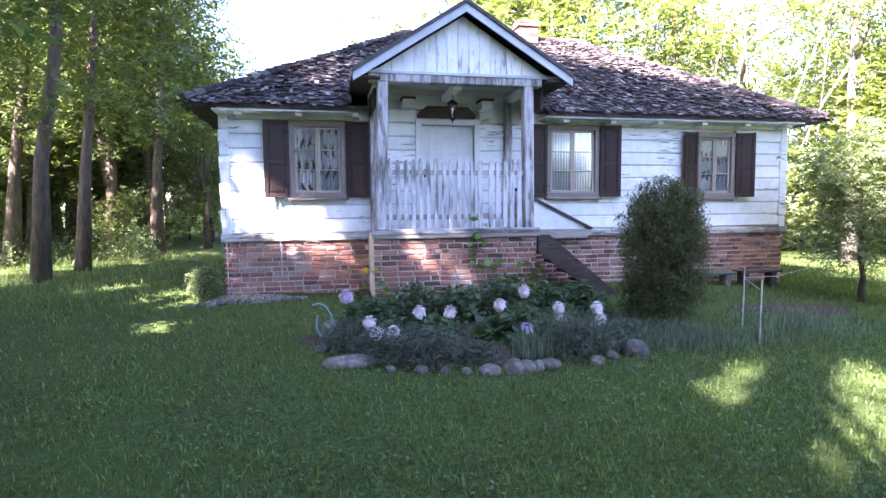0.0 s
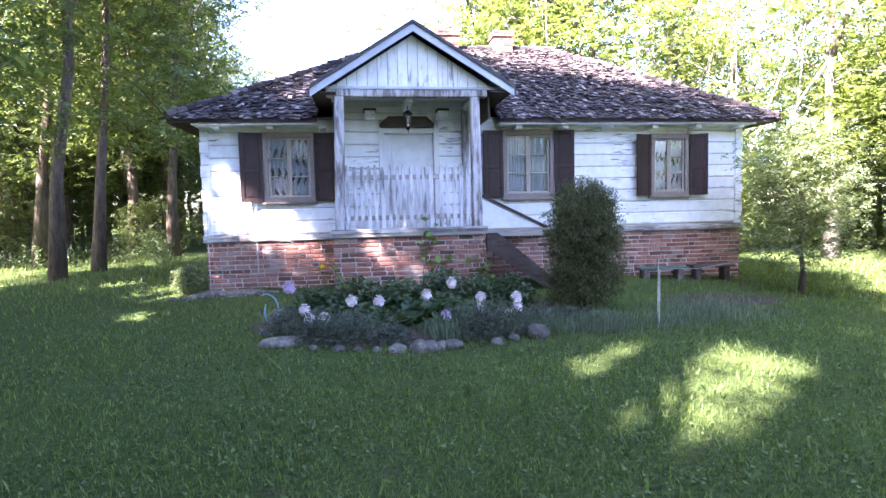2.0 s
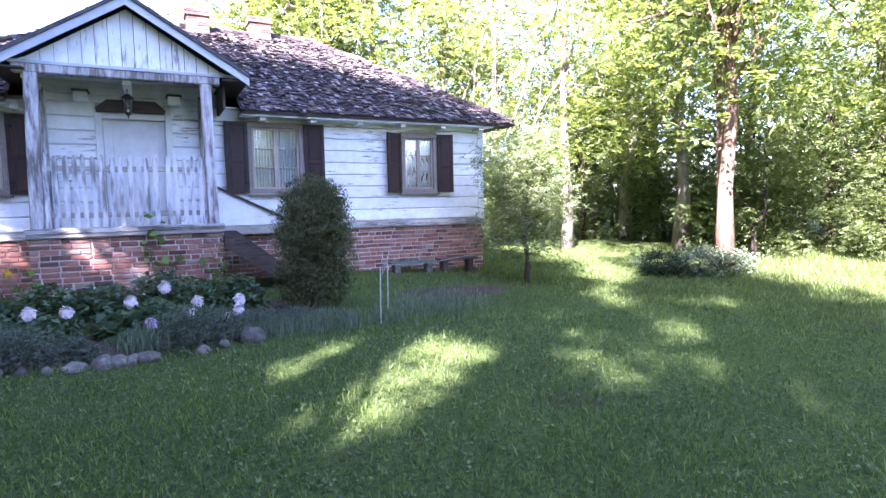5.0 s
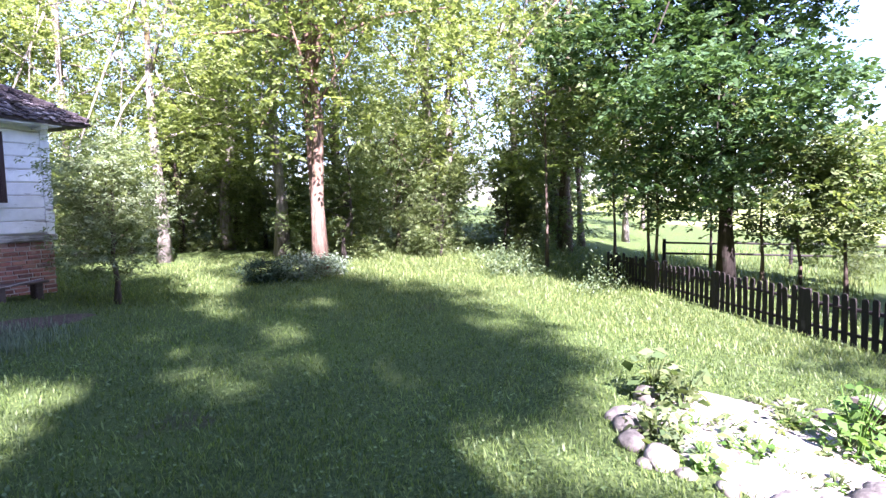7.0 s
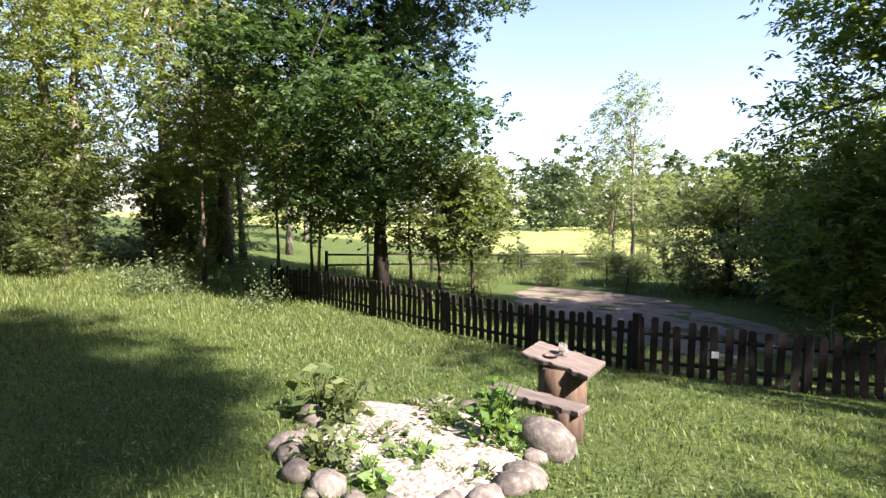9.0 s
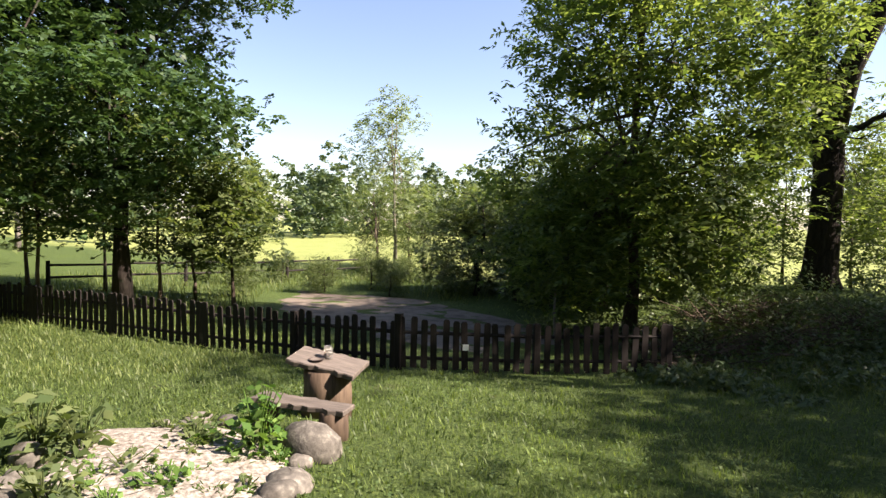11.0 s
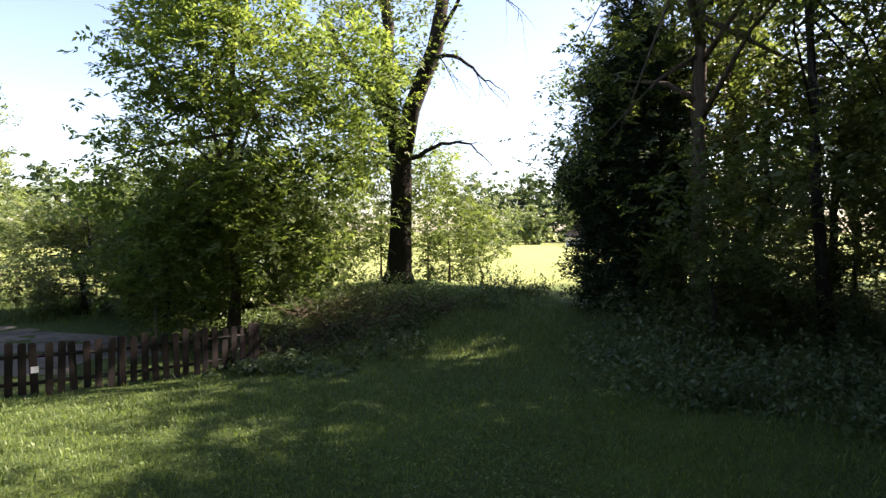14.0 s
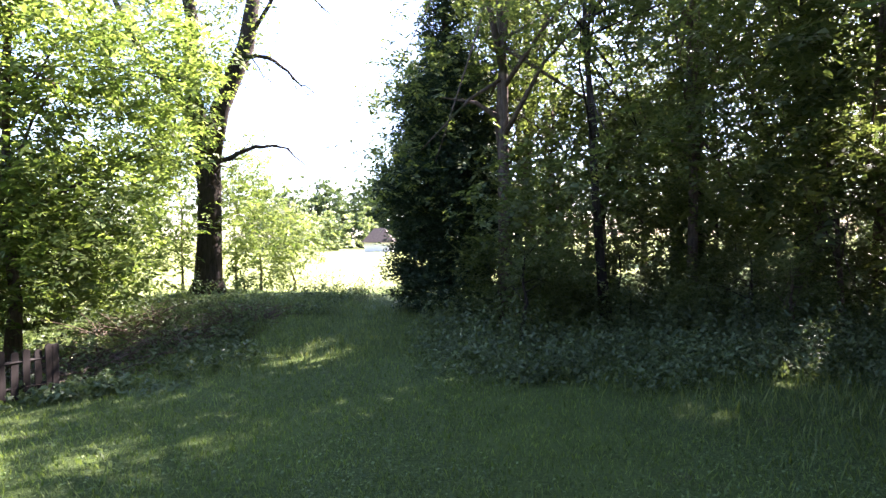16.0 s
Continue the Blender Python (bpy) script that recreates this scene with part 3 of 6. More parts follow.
for k in range(12):
    xb = HX0 + 0.35 + k * 0.95
    if not PX0 - 0.1 < xb < PX1 + 0.1:
        Shape().box(xb - 0.06, xb + 0.06, -0.33, 0.05, EAVE - 0.115, EAVE - 0.055).done("rafter_end", M_PLANK, house)


def window(x0, x1, z0, z1, left_shutter, right_shutter, open_left, open_right, full=False):
    """A casement window with trim, two sashes of three panes, sill, curtain and shutters."""
    t = 0.085
    tr = Shape()
    tr.box(x0, x0 + t, -0.045, 0.1, z0, z1).box(x1 - t, x1, -0.045, 0.1, z0, z1)
    tr.box(x0 - 0.02, x1 + 0.02, -0.055, 0.1, z1 - t, z1 + 0.02).box(x0, x1, -0.05, 0.1, z0, z0 + t)
    win = tr.done("window", M_TRIM, house, "grey-brown timber casement window")
    Shape().box(x0 - 0.04, x1 + 0.04, -0.09, 0.02, z0 - 0.045, z0 - 0.002).done("window_sill", M_TRIM, win)
    xm = (x0 + x1) / 2
    for a, b in ((x0 + t, xm), (xm, x1 - t)):
        f = Shape()
        s, zb, zt = 0.042, z0 + t, z1 - t
        f.box(a, a + s, 0.0, 0.04, zb, zt).box(b - s, b, 0.0, 0.04, zb, zt).box(a + s, b - s, 0.0, 0.04, zb, zb + s).box(a + s, b - s, 0.0, 0.04, zt - s, zt)
        h = (zt - zb - 2 * s) / 3
        for k in (1, 2):
            z = zb + s + k * h
            f.box(a + s, b - s, 0.004, 0.036, z - 0.012, z + 0.012)
        f.done("sash", M_SASH, win, "worn pale sash")
        for k in range(3):
            g = Shape()
            z = zb + s + k * h
            g.box(a + s, b - s, 0.016, 0.02, z + 0.006, z + h - 0.006, pose(0, 0, 0, 0, 0, 0), 0.001)
            ob = g.done("pane", M_GLASS, win)
            ob.visible_shadow = False
    c = Shape()
    n, rows = 40, 26
    lace = random.Random(int(x0 * 10))
    for a, b in ((x0 + t, xm - 0.01), (xm + 0.01, x1 - t)):
        vs = []
        for j in range(rows + 1):
            for i in range(n + 1):
                vs.append((a + (b - a) * i / n, 0.075 + 0.014 * math.sin(i * 1.25), z0 + t + (z1 - z0 - 2 * t) * j / rows))
        hole = [[not full and math.sin(i * 0.5 + 2 * math.sin(j * 0.45)) + 0.8 * math.sin(j * 0.7 + a * 5) + lace.uniform(-0.6, 0.6) > 0.9 for i in range(n)] for j in range(rows)]
        c.add(vs, [(j * (n + 1) + i, j * (n + 1) + i + 1, (j + 1) * (n + 1) + i + 1, (j + 1) * (n + 1) + i) for j in range(rows) for i in range(n) if not hole[j][i]])
    c.done("curtain", M_CURTAIN, win, "white lace curtain")
    for side, w, ang in ((-1, left_shutter, open_left), (1, right_shutter, open_right)):
        hinge = x0 - 0.005 if side < 0 else x1 + 0.005
        m = pose(hinge, -0.05, 0, 0, 0, side * -ang) @ pose(0, 0, 0, 0, 0, 0)
        xa, xb = (-w, 0) if side < 0 else (0, w)
        sh = Shape()
        fr = 0.07
        zb, zt = z0 + 0.0, z1 + 0.0
        zm = zb + (zt - zb) * 0.46
        sh.box(xa, xa + fr, -0.035, 0.0, zb, zt, m).box(xb - fr, xb, -0.035, 0.0, zb, zt, m)
        for q0, q1 in ((zb, zb + fr), (zm - fr / 2, zm + fr / 2), (zt - fr, zt)):
            sh.box(xa + fr, xb - fr, -0.034, 0.0, q0, q1, m)
        sht = sh.done("shutter", M_SHUTTER, house, "dark brown panelled shutter")
        for q0, q1 in ((zb + fr, zm - fr / 2), (zm + fr / 2, zt - fr)):
            Shape().box(xa + fr, xb - fr, -0.02, -0.006, q0, q1, m, 0.004).box(xa + fr + 0.035, xb - fr - 0.035, -0.03, -0.02, q0 + 0.035, q1 - 0.035, m, 0.004).done("panel", M_SHUTTER, sht)
        for zh in (zb + 0.2, zt - 0.2):
            Shape().box(-0.1 if side < 0 else 0.0, 0.0 if side < 0 else 0.1, -0.041, -0.036, zh - 0.018, zh + 0.018, m, 0.002).done("strap_hinge", M_IRON, sht)


window(*WINDOWS[0], 0.42, 0.4, 14, 4)
window(*WINDOWS[1], 0.42, 0.4, 6, 14, True)
window(*WINDOWS[2], 0.38, 0.36, 16, 24)

# Door with its casing and the dark board over it.
dr = Shape().box(DOOR[0], DOOR[1], 0.06, 0.11, DOOR[2], DOOR[3])
door = dr.done("door", M_DOOR, house, "closed whitewashed plank door")
for k in range(2):
    z0 = DOOR[2] + 0.12 + k * 0.92
    Shape().box(DOOR[0] + 0.14, DOOR[1] - 0.14, 0.045, 0.06, z0, z0 + 0.8, None, 0.012).done("panel", M_DOOR, door)
Shape().box(DOOR[0] + 0.05, DOOR[0] + 0.075, 0.0, 0.055, 2.02, 2.16).done("door_handle", M_IRON, door, "black iron handle")
cs = Shape().box(DOOR[0] - 0.11, DOOR[0], -0.04, 0.1, DOOR[2], DOOR[3] + 0.1).box(DOOR[1], DOOR[1] + 0.11, -0.04, 0.1, DOOR[2], DOOR[3] + 0.1).box(DOOR[0], DOOR[1], -0.04, 0.1, DOOR[3], DOOR[3] + 0.1)
cs.done("door_casing", M_DOOR, house)
Shape().prism([(-0.22, 3.06), (0.82, 3.06), (0.84, 3.12), (0.68, 3.27), (-0.06, 3.27), (-0.24, 3.12)], -0.09, -0.045).done("lintel_board", M_DARKWOOD, house, "dark trapezoid board over the door")

# Porch.
Shape().box(PX0 - 0.02, PX1 + 0.02, PY - 0.06, PY + 0.1, 0.985, 1.05).done("floorboard", M_GREYWOOD, house, "silvered floorboard")
for k in range(7):
    Shape().box(PX0, PX1, PY + 0.1 + k * 0.155, PY + 0.25 + k * 0.155, 1.0, 1.045).done("floorboard", M_GREYWOOD, house, "silvered floorboard")
Shape().box(PX0 - 0.03, PX1 + 0.03, PY - 0.075, PY - 0.02, 1.05, 1.13).done("porch_sill", M_SILL, house, "flaking bottom beam of the porch")
for xp, lean in ((PX0 + 0.12, 1.3), (PX1 - 0.13, -0.6)):
    m = pose(xp, PY + 0.06, 1.0, 0, lean, 0)
    Shape().box(-0.085, 0.085, -0.085, 0.085, 0.0, 2.44, m, 0.02).done("post", M_PORCH, house, "flaking square porch post")
    Shape().box(xp - 0.07, xp + 0.07, -0.1, 0.02, 1.03, 3.4).done("half_post", M_PORCH, house)
Shape().box(PX0 - 0.04, PX1 + 0.06, PY - 0.04, PY + 0.15, 3.42, 3.56, None, 0.012).done("porch_beam", M_PORCH, house)
for xp in (PX0 + 0.1, PX1 - 0.1, 0.28):
    Shape().box(xp - 0.06, xp + 0.06, PY + 0.15, 0.0, 3.36, 3.48).done("porch_joist", M_PLANK, house)
for xp in (-0.42, 0.98):
    Shape().box(xp - 0.1, xp + 0.1, -0.32, 0.0, 3.2, 3.34).done("beam_end", M_PLANK, house)
    Shape().box(xp - 0.12, xp + 0.12, -0.34, 0.0, 3.34, 3.38).done("beam_cap", M_DARKWOOD, house)
for k in range(8):
    Shape().box(PX0 - 0.02, PX1 + 0.02, PY + 0.0 + k * 0.155, PY + 0.15 + k * 0.155, 3.565, 3.585).done("ceiling_board", M_PLANK, house)
# Boarded side walls above the beam, and the boarded gable.
GX, GZ, GA = 0.33, 3.56, 4.52
for k in range(17):
    x0 = -1.16 + k * 0.176
    x1 = x0 + 0.168
    top = lambda u: GA - abs(u - GX) * (GA - GZ + 0.02) / 1.55
    z0, z1 = top(x0) - 0.05, top(x1) - 0.05
    if max(z0, z1) < GZ + 0.04:
        continue
    zz0, zz1 = max(z0, GZ + 0.01), max(z1, GZ + 0.01)
    poly = [(x0, GZ - 0.0), (x1, GZ - 0.0), (x1, zz1), (x0, zz0)]
    if x0 < GX < x1:
        poly = [(x0, GZ), (x1, GZ), (x1, zz1), (GX, GA - 0.05), (x0, zz0)]
    Shape().prism(poly, PY - 0.03 + 0.004 * (k % 2), PY).done("gable_board", M_PLANK_UP, house)
Shape().box(-1.2, 1.95, PY - 0.06, PY - 0.03, GZ - 0.02, GZ + 0.03).done("gable_strip", M_BARGE, house)
EL, ER, AP = (-1.42, 3.5), (2.08, 3.53), (GX, 4.6)
for a in (EL, ER):
    d = Vector((AP[0] - a[0], 0, AP[1] - a[1]))
    ln = d.length
    ang = math.degrees(math.atan2(d.z, abs(d.x)))
    for nm, mat, y0, y1, dz0, dz1 in (("bargeboard", M_BARGE, PY - 0.27, PY - 0.235, -0.13, 0.0), ("porch_roof", M_FELT, PY - 0.3, 2.35, 0.0, 0.06)):
        poly = [(a[0], a[1] + dz0), (AP[0], AP[1] + dz0), (AP[0], AP[1] + dz1), (a[0], a[1] + dz1)]
        if a is ER:
            poly.reverse()
        Shape().prism(poly, y0, y1).done(nm, mat, house, "tarred porch roof" if nm == "porch_roof" else "pale blue-grey bargeboard")
    # boxed eave of the porch roof, dark and reaching back to the main roof
    s = 1 if a is ER else -1
    Shape().box(min(a[0], a[0] - s * 0.42), max(a[0], a[0] - s * 0.42), PY - 0.2, 0.3, a[1] - 0.06, a[1] - 0.035).done("soffit", M_DARKWOOD, house)
    xb = a[0] - s * 0.36
    Shape().prism([(xb - 0.02, 3.08), (xb + 0.02, 3.08), (xb + 0.02, 3.46), (xb - 0.02, 3.46)], PY + 0.16, 0.1).done("cheek_board", M_DARKWOOD, house, "dark board beside the porch ceiling")

# Picket front of the porch.
for zr in (1.32, 2.03):
    Shape().box(PX0 + 0.2, PX1 - 0.21, PY + 0.02, PY + 0.06, zr - 0.04, zr + 0.04).done("rail", M_GREYWOOD, house, "grey bare rail")
r = random.Random(8)
for k in range(18):
    x0 = PX0 + 0.245 + k * 0.122 + (0.05 if k > 12 else 0)
    w = 0.066 + r.uniform(-0.006, 0.006)
    h = 2.24 + r.uniform(-0.02, 0.02)
    pts = [(x0, 1.14), (x0 + w, 1.14), (x0 + w, h - 0.06), (x0 + w * 0.72, h - 0.01), (x0 + w * 0.5, h), (x0 + w * 0.28, h - 0.01), (x0, h - 0.06)]
    ob = Shape().prism(pts, PY - 0.005, PY + 0.02).done("picket", M_PICKET, house)
    ob.matrix_basis = pose(0, 0, 0) @ Matrix.Translation((x0, 0, 1.14)) @ pose(0, 0, 0, 0, r.uniform(-0.8, 0.8), 0) @ Matrix.Translation((-x0, 0, -1.14))

# Stairs beside the porch, going down along the wall, with a boarded parapet.
for k in range(6):
    zt = 1.0 - k * 0.175
    x0 = PX1 + 0.02 + k * 0.25
    Shape().box(x0, x0 + 0.29, PY + 0.12, -0.2, zt - 0.2, zt - 0.155).done("step", M_DARKWOOD, house, "dark worn stair tread")
Shape().prism([(PX1 + 0.02, 0.72), (PX1 + 0.02, 1.0), (PX1 + 0.22, 1.0), (PX1 + 1.45, -0.02), (PX1 + 1.2, -0.1)], PY - 0.02, PY + 0.05).done("stringer", M_DARKWOOD, house, "dark weathered stair stringer")
Shape().prism([(PX1 + 0.0, 0.88), (PX1 + 1.42, 0.88), (PX1 + 1.42, 1.04), (PX1 + 0.0, 1.04)], -0.2, -0.165).done("parapet_board", M_GREYWOOD, house, "grey weathered parapet board")
Shape().prism([(PX1 + 0.0, 1.05), (PX1 + 1.35, 1.05), (PX1 + 1.3, 1.12), (PX1 + 0.0, 1.76)], -0.2, -0.17).done("parapet", M_PLANK, house, "whitewashed triangular stair parapet")
Shape().prism([(PX1 - 0.02, 1.765), (PX1 - 0.02, 1.81), (PX1 + 1.5, 1.06), (PX1 + 1.45, 1.03)], -0.25, -0.12).done("handrail", M_DARKWOOD, house, "dark sloping handrail")

# Lantern in the porch.
lan = thing("porch_lantern", "black iron lantern hanging in the porch", "lantern", at=(0.27, -0.68, 0))
Shape().tube([(0, 0, 3.56), (0, 0, 3.3)], [0.008, 0.008], 6).lathe([(0.02, 3.28), (0.1, 3.22), (0.085, 3.2)], 8).done("cap", M_IRON, lan)
bars = Shape()
for k in range(6):
    t = k * math.pi / 3
    bars.tube([(0.08 * math.cos(t), 0.08 * math.sin(t), 3.2), (0.045 * math.cos(t), 0.045 * math.sin(t), 2.97)], [0.008, 0.007], 5)
bars.lathe([(0.048, 2.98), (0.05, 2.955), (0.012, 2.92), (0.004, 2.87)], 8).done("cage", M_IRON, lan)
Shape().lathe([(0.07, 3.19), (0.038, 2.985)], 6).done("lantern_glass", M_JAR, lan)

# Chimneys.
for xc in (1.75, 3.2):
    cb = Shape()
    ch = cb.box(xc - 0.24, xc + 0.24, 3.66, 4.14, 5.1, 6.06).done("chimney", M_MORTAR, house, "red brick chimney")
    bs = Shape()
    for k in range(13):
        z = 5.1 + k * 0.078
        w = 0.255 + (0.035 if k >= 11 else 0)
        for j in range(2):
            o = (k % 2) * 0.06
            bs.box(xc - w + j * w + 0.004 + (o if j else 0), xc - w + (j + 1) * w - 0.004 + (o if not j else 0), 3.9 - w, 3.9 - w + 0.12, z, z + 0.068)
            bs.box(xc + w - 0.12, xc + w, 3.9 - w + 0.12 + j * (w - 0.06), 3.9 - w + 0.12 + (j + 1) * (w - 0.06) - 0.006, z, z + 0.068)
            bs.box(xc - w, xc - w + 0.12, 3.9 - w + 0.12 + j * (w - 0.06), 3.9 - w + 0.12 + (j + 1) * (w - 0.06) - 0.006, z, z + 0.068)
    tagged(bs.done("chimney_bricks", M_BRICK_FAR, ch), kind="stuff")

# Main roof: hipped, of split shingles.
OV = 0.45
RX0, RX1, RY, RZ = 0.15, 4.55, 3.9, 5.68
ec = [(HX0 - OV, -OV), (HX1 + OV + 0.1, -OV), (HX1 + OV + 0.1, HD + OV), (HX0 - OV, HD + OV)]
EZ = 3.17
def on_front(x, y):
    return (x, y, EZ + (y + OV) / (RY + OV) * (RZ - EZ))


rv = [None] * 4 + [(*p, EZ) for p in ec] + [(RX0, RY, RZ), (RX1, RY, RZ)]
NY = 0.34
front = [rv[4], on_front(NX0, -OV), on_front(NX0, NY), on_front(NX1, NY), on_front(NX1, -OV), rv[5], rv[9], rv[8]]
rs = Shape()
for poly in (front, [rv[5], rv[6], rv[9]], [rv[6], rv[7], rv[8], rv[9]], [rv[7], rv[4], rv[8]]):
    n = len(poly)
    low = [(p[0], p[1], p[2] - 0.07) for p in poly]
    rs.add(poly + low, [tuple(range(n)), tuple(range(2 * n - 1, n - 1, -1))] + [(i, n + i, n + (i + 1) % n, (i + 1) % n) for i in range(n)])
roof = rs.done("roof", M_SHAKE, house, "dark mossy hipped shingle roof")
rng = random.Random(12)
shk = Shape()


def shingle_slope(a, b, c, d):
    """Rows of shingles on a slope with eave a to b and ridge d to c."""
    a, b, c, d = (Vector(p) for p in (a, b, c, d))
    n = (b - a).cross(d - a).normalized()
    up = (d + c - a - b) * 0.5
    count = int(up.length / 0.115)
    for k in range(count + 1):
        t = k / count
        p, q = a.lerp(d, t), b.lerp(c, t)
        w = (q - p).length
        m = int(w / 0.11)
        if m < 1:
            continue
        ux = (q - p).normalized()
        us = n.cross(ux)
        s = 0.0
        while s < w:
            bw = rng.uniform(0.045, 0.105)
            ln = 0.24 * rng.uniform(0.7, 1.2)
            o = p + ux * s + us * rng.uniform(-0.05, 0.035) - us * (0.1 if k else 0.06)
            mid_ = o + ux * bw * 0.5
            if NX0 - 0.03 < mid_.x < NX1 + 0.03 and mid_.y < NY + 0.05:
                s += bw
                continue
            li = rng.uniform(0.018, 0.07)
            tk = 0.016
            g = rng.uniform(-0.02, 0.02)
            v = [o + n * li, o + ux * bw + n * (li + g), o + ux * bw + us * ln + n * 0.01, o + us * ln + n * 0.01]
            shk.add(v + [x - n * tk for x in v[:2]] + [v[2] - n * tk, v[3] - n * tk], [(0, 1, 2, 3), (4, 5, 1, 0), (5, 6, 2, 1), (7, 4, 0, 3)])
            s += bw + rng.uniform(0.0, 0.01)


shingle_slope(rv[4], rv[5], rv[9], rv[8])
shingle_slope(rv[5], rv[6], rv[9], rv[9])
shingle_slope(rv[7], rv[4], rv[8], rv[8])
tagged(shk.done("shingles", M_SHAKE, roof), kind="stuff")
rdg = Shape()
for (p, q) in ((rv[8], rv[9]), (rv[4], rv[8]), (rv[5], rv[9])):
    p, q = Vector(p), Vector(q)
    m = int((q - p).length / 0.2)
    for i in range(m):
        o, e = p.lerp(q, i / m), p.lerp(q, (i + 1.3) / m)
        j = rng.uniform(-0.02, 0.02)
        rdg.tube([o + Vector((0, 0, 0.05 + j)), e + Vector((0, 0, 0.035 + j))], [0.075, 0.06], 6)
tagged(rdg.done("ridge_shingles", M_SHAKE, roof), kind="stuff")
r = random.Random(2)
for k in range(5):
    u, t = r.uniform(5.2, 6.6), r.uniform(0.12, 0.3)
    yy = -OV + t * (RY + OV)
    zz = EZ + t * (RZ - EZ) + 0.09
    m = Matrix.Translation((u, yy, zz)) @ pose(0, 0, 0, 30, 0, r.uniform(-60, 60))
    Shape().box(-0.15, 0.15, -0.035, 0.035, -0.006, 0.006, m, 0.003).done("loose_shingle", M_TABLETOP, roof, "slipped bleached shingle")

# Brick base behind the bricks.
Shape().box(HX0 + 0.012, HX1 - 0.012, 0.012, HD, -0.6, BASE - 0.01).done("base_core", M_MORTAR, house, "lime mortar of the brick base")
Shape().box(PX0 + 0.012, PX1 - 0.012, PY + 0.012, 0.0, -0.6, 0.985).done("porch_base_core", M_MORTAR, house, "lime mortar of the porch base")

# ---- bits on and by the wall ----
Shape().tube([(-3.5, -0.08, 0.02), (-3.51, -0.075, 1.0), (-3.5, -0.08, 1.9)], [0.009] * 3, 6).done("rod", M_ROD, house, "thin grey earthing rod")
Shape().tube([(-2.62, -0.07, 0.3), (-2.63, -0.06, 1.0), (-2.62, -0.06, 1.6)], [0.012] * 3, 6).done("cable_pipe", M_ROD, house, "thin grey cable pipe")
tw = Shape()
r = random.Random(4)
for k in range(9):
    p = Vector((-3.2 + r.uniform(-0.3, 0.9), -0.1, 0.3 + r.uniform(0, 0.6)))
    q = p + Vector((r.uniform(-0.5, 0.7), r.uniform(-0.15, 0), r.uniform(0.0, 0.45)))
    tw.tube([p, p.lerp(q, 0.5) + Vector((0, 0, 0.07)), q], [0.008, 0.006, 0.003], 5)
tagged(tw.done("dry_twigs", M_GREYWOOD, None, "bare dry creeper twigs against the brick base"), category="twigs")


def slab_bench(name, x0, x1, y, z, mat, label):
    ob = thing(name, label, "bench", at=(0, 0, 0))
    g = gz((x0 + x1) / 2, y)
    Shape().box(x0, x1, y - 0.14, y + 0.14, z - 0.045, z, None, 0.01).done("seat", mat, ob)
    for xs in (x0 + 0.15, x1 - 0.15):
        Shape().box(xs - 0.07, xs + 0.07, y - 0.1, y + 0.1, g - 0.03, z - 0.045, None, 0.02).done("leg", M_DARKWOOD if mat is not M_GREEN else M_STONE, ob)
    return ob


slab_bench("wall_bench", 4.9, 5.95, -0.42, 0.17, M_GREEN, "low bench with a worn green plank by the wall")
slab_bench("wall_bench", 6.02, 6.95, -0.45, 0.19, M_DARKWOOD, "low dark wooden plank bench by the wall")

# Stakes and string by the stairs.
for x, y, h in ((3.2, -4.35, 0.78), (3.62, -3.55, 0.8)):
    g = gz(x, y)
    tagged(Shape().tube([(x, y, g - 0.1), (x + 0.005, y, g + h * 0.5), (x + 0.01, y, g + h)], [0.011, 0.01, 0.009], 6).done("garden_stake", M_ROD, None, "thin pale metal garden stake"), category="stake", group="garden stakes")
tagged(Shape().tube([(3.21, -4.35, 0.45), (3.62, -3.55, 0.5), (4.6, -3.0, 0.42), (5.8, -2.4, 0.45)], [0.004] * 4, 4).done("garden_string", M_GREYWOOD, None, "slack string tied between garden stakes"), category="string")


# ---- garden beds ----
def stone(seed, x, y, sx, sy, sz, label="rounded grey field stone edging a bed", group="edging stones", turn=0.0):
    r = random.Random(seed)
    sh = Shape()
    n, m = 9, 6
    ph = [r.uniform(0, 6.28) for _ in range(6)]
    vs, fs = [], []
    for i in range(m + 1):
        a = math.pi * i / m
        for j in range(n):
            t = 2 * math.pi * j / n
            d = Vector((math.sin(a) * math.cos(t), math.sin(a) * math.sin(t), math.cos(a)))
            k = 1 + 0.14 * math.sin(2 * d.x + ph[0]) + 0.12 * math.sin(3 * d.y + ph[1]) + 0.1 * math.sin(3 * d.z + ph[2]) + r.uniform(-0.03, 0.03)
            vs.append((d.x * sx * k, d.y * sy * k, d.z * sz * k))
    for i in range(m):
        for j in range(n):
            fs.append((i * n + j, (i + 1) * n + j, (i + 1) * n + (j + 1) % n, i * n + (j + 1) % n))
    ob = sh.add(vs, fs).done("stone", M_STONE, None, label, True)
    ob.matrix_basis = pose(x, y, gz(x, y) + sz * 0.12, 0, 0, turn)
    return tagged(ob, category="stone", group=group)


patch("flower_bed", 0.2, -3.15, 2.3, 1.45, M_BED, 0.02, "dark soil of the flower bed before the porch", "flower bed", 1, 0.12)
r = random.Random(21)
